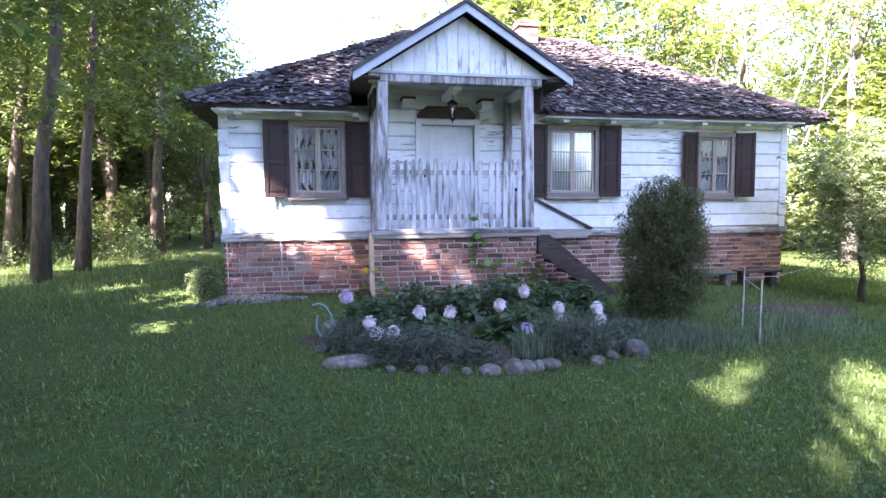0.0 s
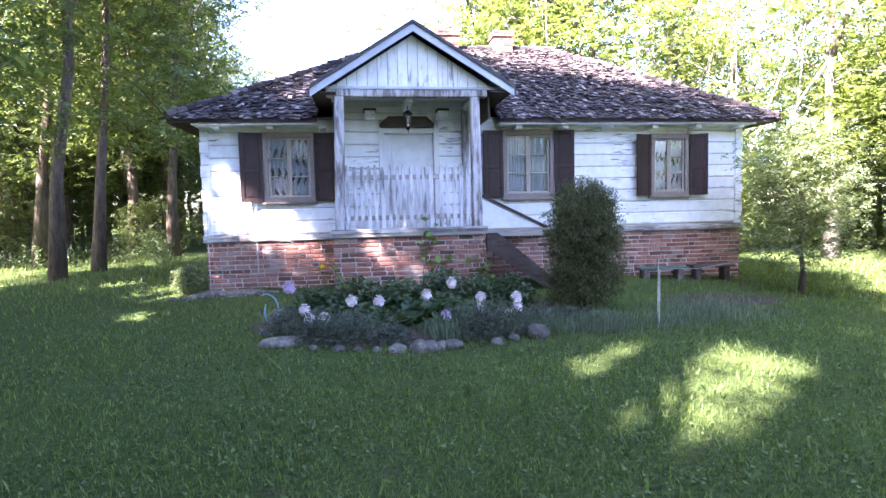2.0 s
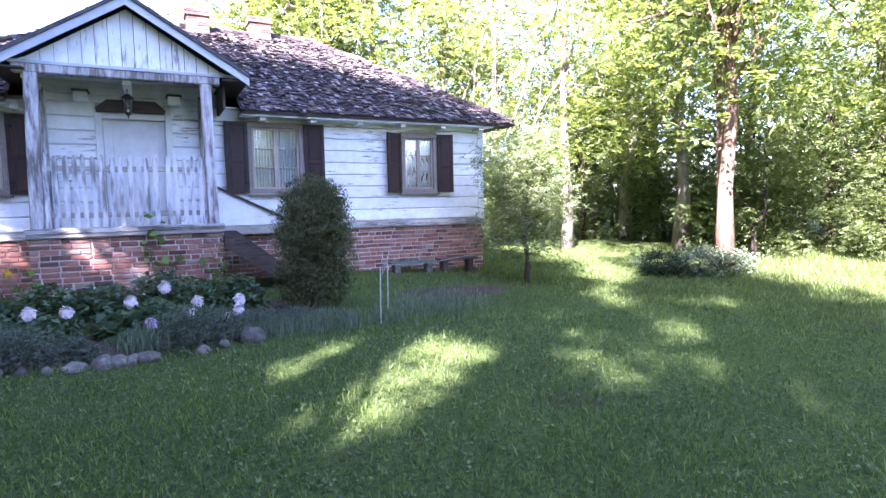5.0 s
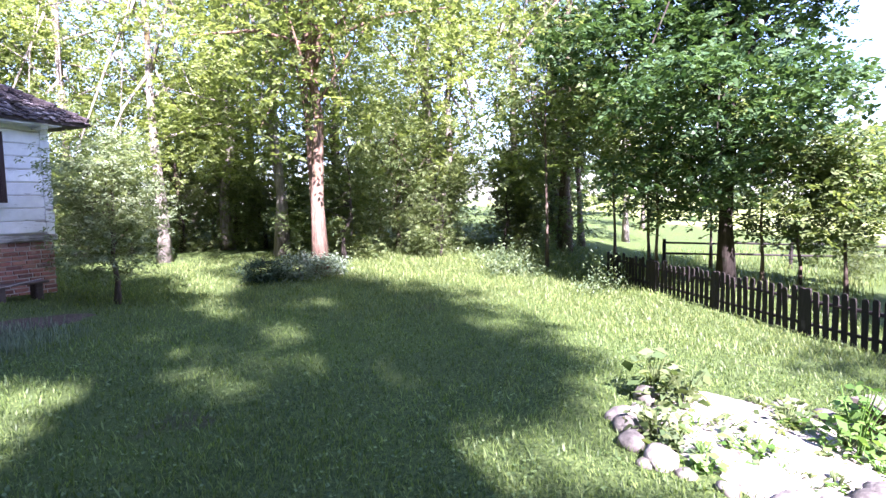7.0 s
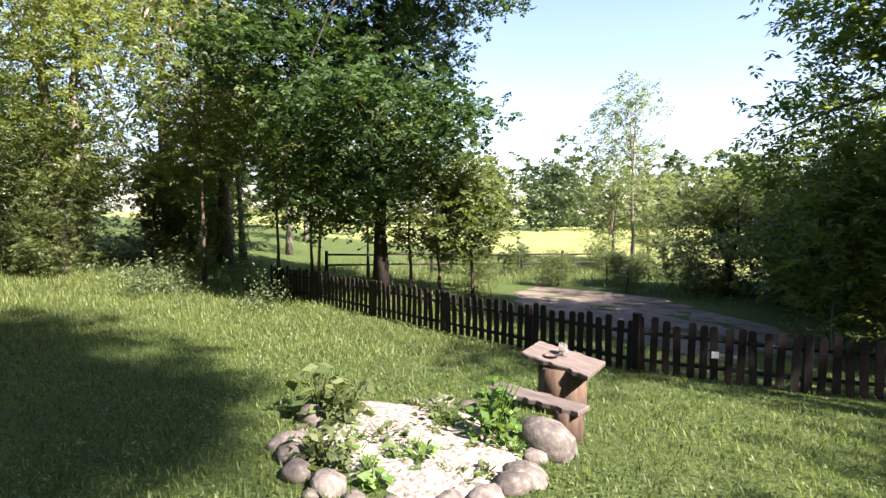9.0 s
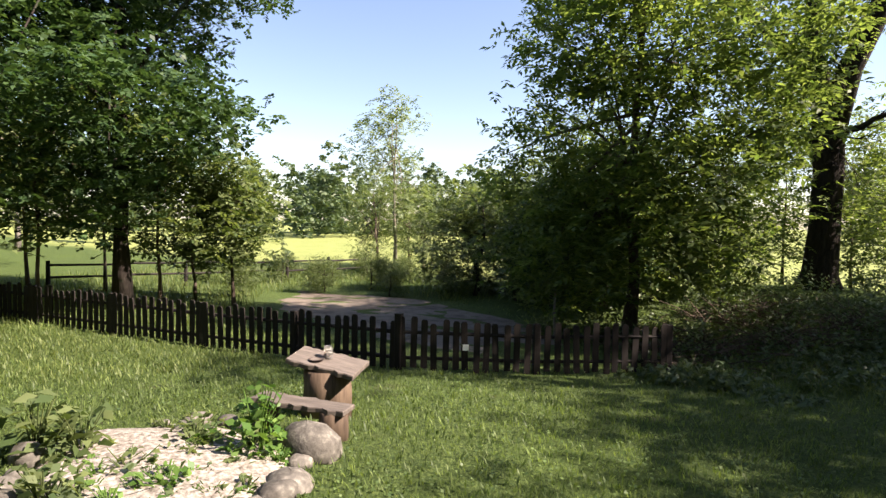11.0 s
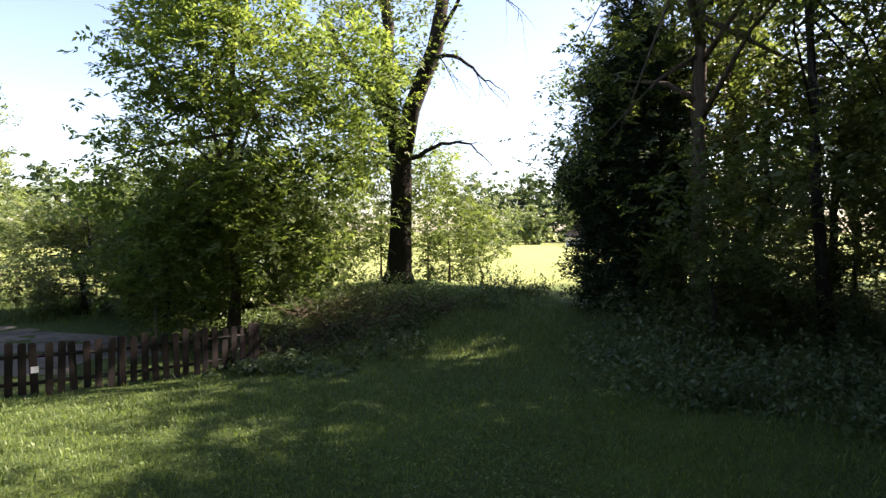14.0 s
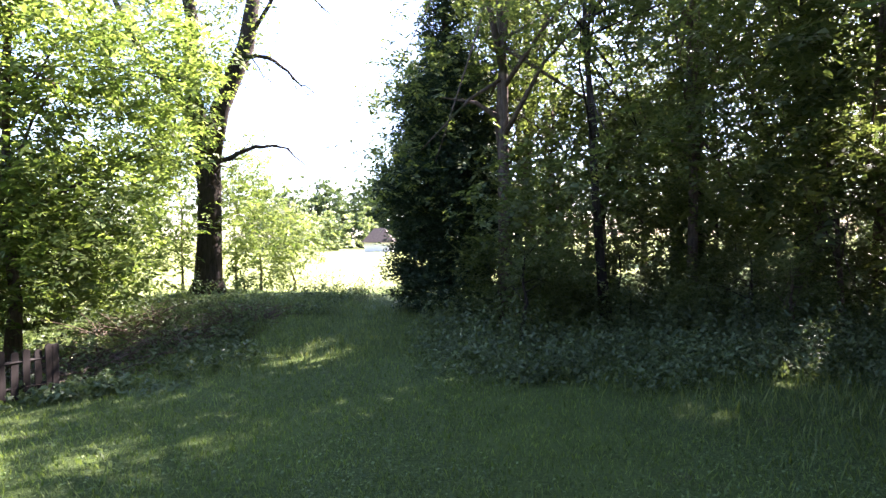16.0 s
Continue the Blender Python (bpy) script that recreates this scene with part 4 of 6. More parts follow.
for k, (x, y) in enumerate([(-0.72, -4.62), (-0.5, -4.68), (-0.26, -4.74), (-0.02, -4.75), (0.12, -4.74), (0.25, -4.72), (0.4, -4.68), (-0.95, -4.55), (-1.25, -4.45), (0.95, -4.62), (1.2, -4.5), (1.8, -4.2), (2.1, -3.95), (-1.95, -3.6), (-2.02, -3.1), (-1.9, -2.6)]):
    s = r.uniform(0.09, 0.13) if -0.3 < x < 0.5 else r.uniform(0.045, 0.075)
    stone(100 + k, x, y, s * 1.3, s, s * 0.85, turn=r.uniform(0, 180))
stone(140, -1.65, -4.2, 0.26, 0.17, 0.12, "large flat grey field stone at the bed's corner")
stone(141, 1.55, -4.45, 0.17, 0.14, 0.14)


def blades(rng, x, y, n, r, h, w, lean=0.35):
    """Upright blades of leaves from the ground, an array (n, 4, 3)."""
    px, py = rng.normal(x, r, n), rng.normal(y, r, n)
    z = ground_z(px, py)
    th = rng.uniform(0, 2 * np.pi, n)
    hh = h * rng.uniform(0.55, 1.15, n)
    d = np.stack([np.cos(th), np.sin(th), np.zeros(n)], 1)
    b = np.stack([px, py, z], 1)
    tip = b + d * (lean * hh * rng.uniform(0.2, 1, n))[:, None] + np.stack([np.zeros(n), np.zeros(n), hh], 1)
    s = np.stack([-np.sin(th + 0.9), np.cos(th + 0.9), np.zeros(n)], 1) * w
    mid = b * 0.5 + tip * 0.5 + np.stack([np.zeros(n), np.zeros(n), hh * 0.12], 1)
    return np.stack([b, mid - s, tip, mid + s], 1)


def perennial(seed, x, y, h, rad, n, size, mat, label, slim=0.45):
    """A leafy clump of a bed plant: stems and leaves."""
    rng = np.random.default_rng(seed)
    g = gz(x, y)
    ob = thing("flowering_plant", label, "plant", "bed plants", (x, y, g))
    st = Shape()
    for k in range(12):
        t, q = rng.uniform(0, 6.28), rng.uniform(0.2, 0.9) * rad
        st.tube([(0.02 * math.cos(t), 0.02 * math.sin(t), 0), (q * 0.5 * math.cos(t), q * 0.5 * math.sin(t), h * 0.55), (q * math.cos(t), q * math.sin(t), h * 0.92)], [0.007, 0.006, 0.003], 4)
    st.done("stem", mat, ob)
    d = rng.normal(size=(n, 3))
    d /= np.linalg.norm(d, axis=1)[:, None]
    d[:, 2] = np.abs(d[:, 2])
    p = d * (rng.uniform(0.45, 1.05, n)[:, None]) * np.array([rad, rad, h])
    f = new("foliage", quads("foliage", leaves(rng, p, size, 0.35, slim, 0.1), mat))
    f.parent = ob
    return ob


def flower(seed, x, y, z, size, mat, label, category="flower"):
    """A full double bloom on its stem: layered cupped petals."""
    rng = np.random.default_rng(seed)
    ob = thing("peony_bloom", label, category, "peony blooms", (x, y, z))
    n = 84
    k = np.arange(n)
    th = k * 2.4
    el = np.pi * 0.5 * (1 - k / n * 1.6)
    d = np.stack([np.cos(th) * np.cos(el), np.sin(th) * np.cos(el), np.sin(el)], 1)
    c = d * size * rng.uniform(0.55, 0.85, n)[:, None]
    s = np.stack([-np.sin(th), np.cos(th), np.zeros(n)], 1)
    u = np.cross(s, d)
    q = size * 0.4 * rng.uniform(0.7, 1.3, n)[:, None]
    pet = np.stack([c - u * q * 0.6 - d * q * 0.5, c + s * q * 0.75, c + u * q * 0.8 + d * q * 0.5, c - s * q * 0.75], 1)
    b = new("petals", quads("petals", pet, mat))
    b.parent = ob
    g = gz(x, y) - z
    Shape().tube([(0.05, 0.05, g), (0.02, 0.02, g * 0.4), (0, 0, -size * 0.3)], [0.007, 0.006, 0.005], 5).done("stem", L_PEONY, ob)
    return ob


for k, (x, y, h, rad) in enumerate([(-1.3, -3.0, 0.5, 0.45), (-0.75, -2.75, 0.6, 0.5), (-0.1, -2.8, 0.55, 0.5), (0.55, -2.6, 0.66, 0.5), (1.05, -3.0, 0.58, 0.45), (1.55, -2.9, 0.58, 0.45), (-0.6, -3.55, 0.34, 0.4), (0.5, -3.5, 0.42, 0.4)]):
    perennial(30 + k, x, y, h, rad, 1400, 0.105, L_PEONY, "dense dark green peony bush in the flower bed")
for k, (x, y, h, rad) in enumerate([(-1.25, -3.95, 0.34, 0.32), (-0.8, -4.15, 0.36, 0.33), (0.85, -4.2, 0.42, 0.32), (1.2, -4.05, 0.32, 0.28), (-1.65, -3.5, 0.3, 0.26), (1.7, -3.8, 0.24, 0.3), (2.15, -3.75, 0.22, 0.3), (-0.3, -4.2, 0.2, 0.22)]):
    perennial(145 + k, x, y - 0.12, h * 1.15, rad * 1.2, 2000, 0.075, L_DOME, "soft dusky lavender mound at the bed's edge", 0.14)
perennial(45, 0.12, -3.75, 0.36, 0.35, 120, 0.26, L_PEONY, "broad-leaved green plant at the bed's edge", 0.6)
r = random.Random(6)
BLOOMS = [
    (-1.64, -3.34, 0.42), (-1.40, -3.76, 0.17), (-1.33, -3.91, 0.08), (-1.14, -3.89, 0.08), (-0.80, -3.58, 0.24), (-0.43, -3.59, 0.22), (0.23, -3.47, 0.26), (0.62, -3.26, 0.39), (0.44, -3.85, 0.02), (0.99, -3.52, 0.20), (0.92, -3.73, 0.07), (1.51, -3.52, 0.18), (1.47, -3.69, 0.07), (1.32, -3.82, -0.00)
]
for k, (x, y, z) in enumerate(BLOOMS):
    lilac = k in (0,)
    flower(200 + k, x, y, z, 0.09 if not lilac else 0.1, L_IRIS if lilac or k in (8,) else L_PETAL, "lilac-pink double bloom on its stem" if lilac or k in (8,) else "pale pink-white double peony bloom on its stem")
flower(220, -1.3, -1.75, 0.55, 0.05, L_YELLOW, "small yellow bloom by the porch base")

rng = np.random.default_rng(77)
lav = [blades(rng, x, y, n, s, h, w, 0.4) for x, y, n, s, h, w in ((-1.2, -3.6, 500, 0.25, 0.32, 0.004), (-0.75, -3.9, 500, 0.2, 0.3, 0.004), (0.85, -3.95, 600, 0.2, 0.4, 0.004), (1.3, -3.9, 500, 0.25, 0.26, 0.005), (1.9, -3.95, 2000, 0.25, 0.2, 0.006), (2.5, -4.1, 2000, 0.22, 0.19, 0.006), (0.35, -4.3, 250, 0.12, 0.26, 0.008), (4.2, -3.8, 900, 0.38, 0.17, 0.006), (4.9, -3.4, 600, 0.4, 0.14, 0.006), (3.4, -4.2, 300, 0.2, 0.14, 0.006), (-1.75, -3.0, 300, 0.15, 0.25, 0.006))]
tagged(new("bed_blades", quads("bed_blades", np.concatenate(lav), L_LAV)), "grey-green narrow-leaved plants along the bed edge", "plants", kind="stuff")
patch("bare_soil", 5.3, -2.6, 1.1, 0.55, M_BED, 0.012, "bare brownish soil patch before the wall bench", "soil", 4)
patch("corner_gravel", -3.1, -0.35, 0.85, 0.4, M_SOIL, 0.012, "pale gravel by the house corner", "gravel", 9)
r = random.Random(31)
for k in range(13):
    x = -3.95 + k * 0.14
    stone(300 + k, x, -0.78 + 0.02 * k + r.uniform(-0.04, 0.04), r.uniform(0.06, 0.11), 0.07, 0.06, "small pale stone edging the house corner", "corner stones", r.uniform(0, 180))

# Clipped little box bush at the corner.
tree(51, [(0, 0, 0), (0, 0, 0.15), (0, 0, 0.3)], 0.03, [(0, 0, 0.26, 0.27, 0.27, 0.27)], 260, 14, 0.05, M_BARK, L_PALE, "small rounded pale green box bush at the corner", "bush", "bush", 0.05, 6, (-3.85, -0.25, gz(-3.85, -0.25)), feathered=False)

# Columnar juniper.
g = gz(2.62, -3.2)
jb = [(0, 0, 0.42, 0.54, 0.5, 0.5), (0.02, 0, 0.85, 0.58, 0.54, 0.6), (0.0, 0, 1.3, 0.56, 0.53, 0.5), (0.02, 0, 1.62, 0.45, 0.43, 0.36)]
tree(52, [(0, 0, 0), (0, 0, 0.6), (0, 0, 1.2), (0, 0, 1.7)], 0.07, jb, 2400, 20, 0.052, M_BARK, L_JUNIPER, "dense columnar grey-green juniper beside the stairs", "juniper", "juniper", 0.05, 30, (2.62, -3.2, g), 0.2, "", 0.1, -1.2, feathered=False)

# Vine leaves on the porch base.
rng = np.random.default_rng(9)
vine = thing("climbing_vine", "sparse green vine climbing the porch base", "vine")
pts = []
for k, (x, y) in enumerate([(0.45, 1.15), (0.55, 0.9), (0.75, 0.55), (1.35, 0.75), (1.5, 0.5), (-1.2, 0.55)]):
    base = Vector((x + rng.uniform(-0.2, 0.2), PY - 0.25, gz(x, -1.5)))
    top = Vector((x, PY - 0.06, y))
    Shape().tube([base, base.lerp(top, 0.5) + Vector((rng.uniform(-0.1, 0.1), 0, 0)), top], [0.008, 0.006, 0.003], 5).done("stem", M_BARK, vine)
    for j in range(9):
        q = base.lerp(top, rng.uniform(0.3, 1.05))
        pts.append((q.x + rng.normal(0, 0.1), q.y - abs(rng.normal(0, 0.05)), q.z + rng.normal(0, 0.06)))
vl = new("vine_leaves", quads("vine_leaves", leaves(rng, np.array(pts), 0.15, 0.0, 0.85, 0.2), L_VINE))
vl.parent = vine
loop = [(-1.98 + 0.13 * math.sin(t * 0.42) + 0.01 * t, -3.2 + 0.05 * math.cos(t * 0.42), 0.12 + 0.2 * math.cos(t * 0.42)) for t in range(-1, 13)]
tagged(Shape().tube(loop, [0.01] * len(loop), 6).done("garden_hose", M_HOSE, None, "coiled blue-grey garden hose on the bed's edge"), category="hose")
stone(145, -1.85, -3.05, 0.2, 0.14, 0.22)

# ---- stone-ringed herb bed, table and bench ----
patch("stone_bed", 5.7, -12.05, 1.15, 1.0, M_SOIL, 0.02, "pale dry soil of the stone-ringed bed", "bed", 14, 0.08)
r = random.Random(44)
for k in range(20):
    t = math.radians(60 + k * 15.5)
    x, y = 5.7 + 1.15 * math.cos(t) + r.uniform(-0.05, 0.05), -12.05 + 1.05 * math.sin(t) + r.uniform(-0.05, 0.05)
    s = r.uniform(0.06, 0.14)
    stone(400 + k, x, y, s * 1.3, s, s * 0.8, "rounded pale field stone ringing the herb bed", "bed ring stones", r.uniform(0, 180))
stone(425, 5.5, -13.12, 0.3, 0.22, 0.22, "big pale boulder ringing the herb bed", "bed ring stones", 30)
stone(426, 4.9, -12.8, 0.2, 0.16, 0.12, "big pale boulder ringing the herb bed", "bed ring stones", 80)
for k in range(26):
    stone(430 + k, 5.7 + r.gauss(0, 0.5), -12.05 + r.gauss(0, 0.45), r.uniform(0.05, 0.11), r.uniform(0.04, 0.08), 0.04, "small pale stone lying in the herb bed", "bed stones", r.uniform(0, 180))
for k, (x, y, h, rad, n, sz) in enumerate([(6.4, -11.2, 0.5, 0.3, 60, 0.17), (6.15, -11.5, 0.45, 0.28, 60, 0.16), (5.55, -12.72, 0.62, 0.26, 200, 0.1), (5.3, -11.3, 0.3, 0.3, 120, 0.1), (5.9, -12.3, 0.2, 0.35, 110, 0.1), (5.2, -12.0, 0.18, 0.3, 110, 0.09), (6.3, -12.4, 0.22, 0.3, 110, 0.1), (5.6, -11.8, 0.18, 0.3, 90, 0.09)]):
    perennial(60 + k, x, y, h, rad, n, sz, L_VINE if k in (2, 5) else L_ASH, "sparse leafy herb growing in the stone-ringed bed", 0.6)


r = random.Random(46)
for k in range(34):
    t, q = r.uniform(0, 6.28), math.sqrt(r.uniform(0.02, 0.85))
    perennial(75 + k, 5.7 + 1.05 * q * math.cos(t), -12.05 + 0.92 * q * math.sin(t), r.uniform(0.07, 0.16), r.uniform(0.08, 0.18), r.randint(18, 40), r.uniform(0.06, 0.1), r.choice([L_VINE, L_ASH, L_WEED]), "low young herb with a few leaves on the pale soil", 0.6)


def log_leg(r0, h, seed):
    return Shape().tube([(0, 0, -0.04), (0, 0, h * 0.5), (0, 0, h)], [r0 * 1.08, r0, r0 * 0.97], 14, 0.05, random.Random(seed))


def slab(lx, ly, th, seed):
    """A rough sawn slab with a waney edge."""
    r = random.Random(seed)
    n = 14
    top = [(-lx / 2 + lx * i / n, -ly / 2 + r.uniform(-0.02, 0.02)) for i in range(n + 1)] + [(lx / 2 - lx * i / n, ly / 2 + r.uniform(-0.02, 0.02)) for i in range(n + 1)]
    m = len(top)
    vs = [(x * 0.985, y * 0.97, th) for x, y in top] + [(x, y, th * 0.8) for x, y in top] + [(x, y, th * 0.15) for x, y in top] + [(x * 0.98, y * 0.95, 0) for x, y in top]
    fs = [tuple(range(m)), tuple(range(4 * m - 1, 3 * m - 1, -1))]
    for k in range(3):
        fs += [(k * m + i, (k + 1) * m + i, (k + 1) * m + (i + 1) % m, k * m + (i + 1) % m) for i in range(m)]
    return Shape().add(vs, fs)


TX, TY = 6.68, -13.74
tg = gz(TX, TY)
table = thing("garden_table", "rustic garden table, a bleached slab on a thick log", "table", at=(TX, TY, tg))
slab(0.78, 0.44, 0.06, 3).done("tabletop", M_TABLETOP, table, "bleached split wooden slab").matrix_basis = pose(0, 0, 0.54, 0, 0, 45) @ pose(0, 0, 0, -7, -9, 0)
log_leg(0.255, 0.51, 1).done("leg", M_LOG, table, "thick stripped log", True)
BX, BY = 6.02, -13.24
bg_ = gz(BX, BY)
bench = thing("garden_bench", "rustic low bench, a grey plank on two log stumps", "bench", at=(BX, BY, bg_))
slab(0.98, 0.25, 0.05, 5).done("seat", M_TABLETOP, bench).matrix_basis = pose(0, 0, 0.27, 0, -1.5, 41)
for s, q in ((-0.34, 0.135), (0.36, 0.105)):
    m = pose(0, 0, 0, 0, 0, 41) @ Vector((s, 0.01, 0))
    lg = log_leg(q, 0.275, 7).done("leg", M_LOG, bench, "sawn log stump", True)
    lg.location = m
jar = thing("glass_jar", "empty glass jar standing on the garden table", "jar", at=(TX + 0.03, TY - 0.02, tg + 0.603))
Shape().lathe([(0.046, 0.0), (0.05, 0.012), (0.05, 0.105), (0.042, 0.12), (0.044, 0.135), (0.04, 0.135), (0.038, 0.12), (0.045, 0.1), (0.044, 0.01)], 16).done("jar_body", M_JAR, jar)
Shape().lathe([(0.043, 0.008), (0.043, 0.05)], 14).done("contents", M_LOG, jar, "brown stub of a candle")
plate = thing("plate", "small dark dish beside the jar on the table", "dish", at=(TX + 0.0, TY + 0.12, tg + 0.6))
Shape().lathe([(0.05, 0.0), (0.085, 0.022), (0.088, 0.024), (0.05, 0.006)], 18).done("dish", M_DARKWOOD, plate)


# ---- picket fence ----
fence = thing("picket_fence", "low dark weathered wooden picket fence", "fence")
line = [Vector((7.0, -20.0, 0)), Vector((9.0, -15.8, 0)), Vector((12.2, -13.35, 0)), Vector((17.9, -9.1, 0))]
r = random.Random(17)
picks = []
for h in range(3):
    base = Shape().prism([(-0.052, 0), (0.052, 0), (0.054, 0.8 - 0.03 * h), (0.03, 0.835 - 0.03 * h), (-0.036, 0.83 - 0.03 * h), (-0.053, 0.8 - 0.03 * h)], -0.012, 0.012).mesh("picket", M_FENCE)
    picks.append(base)
for a, b in zip(line, line[1:]):
    d = b - a
    ln, ang = d.length, math.degrees(math.atan2(d.y, d.x))
    n = int(ln / 0.168)
    nrm = Vector((-d.y, d.x, 0)).normalized()
    for k in range(n):
        p = a.lerp(b, (k + 0.5) / n) + Vector((r.uniform(-0.02, 0.02), 0, 0))
        ob = new("picket", picks[r.randrange(3)])
        ob.parent = fence
        ob.matrix_basis = pose(p.x, p.y, gz(p.x, p.y) + 0.03 + r.uniform(-0.03, 0.02), r.uniform(-1.5, 1.5), r.uniform(-2.2, 2.2), ang)
    steps = max(1, round(ln / 2.2))
    for k in range(steps):
        p, q = a.lerp(b, k / steps), a.lerp(b, (k + 1) / steps)
        for hz_ in (0.2, 0.62):
            o = -nrm * 0.035
            pz, qz = gz(p.x, p.y) + hz_, gz(q.x, q.y) + hz_
            P0, P1 = Vector((p.x, p.y, pz)) + o, Vector((q.x, q.y, qz)) + o
            Shape().tube([P0, P1], [0.035, 0.03], 6).done("rail", M_FENCE, fence)
        m = pose(p.x, p.y, gz(p.x, p.y) - 0.1, 0, 0, ang)
        Shape().box(-0.06, 0.06, -0.1, 0.02, 0, 1.02 if (p - line[1]).length < 0.1 else 0.93, m, 0.015).done("post", M_FENCE, fence)
tg_ = line[1].lerp(line[0], 0.24)
tagged(Shape().box(-0.05, 0.05, -0.02, -0.014, -0.05, 0.05, pose(tg_.x, tg_.y, gz(tg_.x, tg_.y) + 0.42, 0, 0, 65) @ pose(0, 0, 0, 0, 0, 180), 0.002).done("fence_tag", M_TAG, fence, "small white enamel plate"), "small white enamel plate")

# Sandy yard beyond the fence.
patch("sandy_yard", 14.9, -18.6, 6.0, 2.7, M_SAND, 0.01, "trodden sandy track beyond the fence", "track", 22)

# ---- trees ----
def trunk_line(h, lean_x=0.0, lean_y=0.0, bend=0.15, seed=0, n=7):
    r = random.Random(seed)
    return [(lean_x * i / (n - 1) + r.uniform(-bend, bend) * (i > 0), lean_y * i / (n - 1) + r.uniform(-bend, bend) * (i > 0), h * i / (n - 1)) for i in range(n)]


def crown_blobs(seed, h0, h1, rad, n, lx=0.0, ly=0.0):
    r = random.Random(seed)
    out = []
    for k in range(n):
        t = (k + 0.5) / n
        z = h0 + (h1 - h0) * t
        w = rad * (0.55 + 0.75 * math.sin(math.pi * min(0.95, 0.15 + 0.75 * t)))
        a = r.uniform(0, 6.28) + k * 2.4
        q = w * 0.5
        out.append((lx * t + q * math.cos(a), ly * t + q * math.sin(a), z, w * r.uniform(0.5, 0.75), w * r.uniform(0.5, 0.75), (h1 - h0) / n * r.uniform(0.8, 1.25)))
    return out


def put(ob, x, y, turn=0.0, s=1.0):
    c = copy_thing(ob, pose(x, y, gz(x, y) - 0.05, 0, 0, turn) @ Matrix.Scale(s, 4))
    c.scale = (s, s, s)
    return c


KIND = []
for k, (h0, h, rad, bark, fol, lab, leaf, nc) in enumerate([
        (4.2, 15, 3.2, M_BARK, L_WOOD, "tall broadleaf tree with a bare trunk and green crown", 0.21, 330),
        (3.0, 12, 2.8, M_BARK_DARK, L_WOOD, "broadleaf tree with a dark trunk and loose green crown", 0.2, 330),
        (2.2, 11, 2.6, M_BARK_PALE, L_BRIGHT, "young tree with a pale trunk and yellow-green crown", 0.2, 330),
        (0.9, 6, 2.0, M_BARK, L_ASH, "young broadleaf tree leafy almost to the ground", 0.15, 300),
        (0.2, 3.2, 1.5, M_BARK_DARK, L_WOOD, "dense green woodland shrub under the trees", 0.13, 300)]):
    KIND.append(tree(500 + k, trunk_line(h * 0.93, 0.3, 0.2, 0.12, k), 0.05 + h * 0.011, crown_blobs(k, h0, h, rad, 9 if h > 8 else 6), nc, 28, leaf, bark, fol, lab, "tree" if h > 4 else "shrub", "tree" if h > 4 else "shrub", 0.34, 16 if h > 4 else 10, (-60 - 6 * k, 40, -0.03), 0.85, "woodland trees", simple=True))


KIND.append(tree(505, trunk_line(10.3, 0.3, 0.2, 0.12, 2), 0.17, crown_blobs(2, 2.2, 11, 2.6, 10), 640, 28, 0.12, M_BARK_PALE, L_BRIGHT, "young tree with a pale trunk and yellow-green crown", "tree", "tree", 0.3, 18, (-90, 40, -0.03), 0.5, "woodland trees"))


KIND.append(tree(506, trunk_line(22, 0.3, 0.2, 0.15, 4), 0.26, crown_blobs(5, 6, 23, 1.7, 13), 330, 20, 0.26, M_BARK, L_WOOD, "very tall slender tree with a narrow green crown", "tree", "tree", 0.42, 18, (-100, 40, -0.03), 0.95, "woodland trees", simple=True))


def grow(k, places):
    r = random.Random(900 + k + len(places))
    for x, y, s, *turn in places:
        put(KIND[k], x, y, turn[0] if turn else r.uniform(0, 360), s)


def scatter(seed, x0, x1, y0, y1, n, kinds, keep=lambda x, y: True, gap=1.6, lo=0.8, hi=1.25):
    r = random.Random(seed)
    done_ = []
    tries = 0
    while len(done_) < n and tries < n * 30:
        tries += 1
        x, y = r.uniform(x0, x1), r.uniform(y0, y1)
        if not keep(x, y) or any((x - a) ** 2 + (y - b) ** 2 < gap * gap for a, b in done_):
            continue
        done_.append((x, y))
        put(KIND[r.choice(kinds)], x, y, r.uniform(0, 360), r.uniform(lo, hi))


# Wood to the left of the house.
for k, (x, y, h, lx, r0) in enumerate([(-7.7, 3.0, 15, 1.3, 0.15), (-7.75, 5.2, 15, 1.2, 0.14), (-7.4, 10.2, 16, 0.8, 0.17), (-10.2, 7.1, 16, 1.6, 0.16), (-9.2, 11.5, 15, 0.3, 0.2), (-8.2, 13.0, 14, -0.4, 0.18)]):
    tree(600 + k, trunk_line(h, lx, 0.2, 0.08, k + 40), r0, crown_blobs(k + 20, 4.0, h + 1, 3.2, 9, lx, 0), 760, 28, 0.15, M_BARK, L_WOOD, "tall slender tree with a bare grey trunk by the house", "tree", "tree", 0.42, 18, (x, y, gz(x, y) - 0.05), 0.45, "trees by the house")
scatter(1, -32, -6.5, 13, 34, 24, [0, 1, 1, 0], gap=2.2)
scatter(2, -34, -11, 3, 13, 13, [0, 1, 1], gap=2.4)
scatter(3, -30, -7, 15, 30, 14, [4, 3], gap=1.7)
scatter(4, -32, -13, 2, 14, 8, [4, 3], gap=1.8)
# Behind the house.
scatter(5, 7, 34, 13, 34, 14, [0, 2, 2, 1], gap=2.6)
scatter(6, -14, -6, 12, 22, 8, [3, 3, 2], gap=2.2)
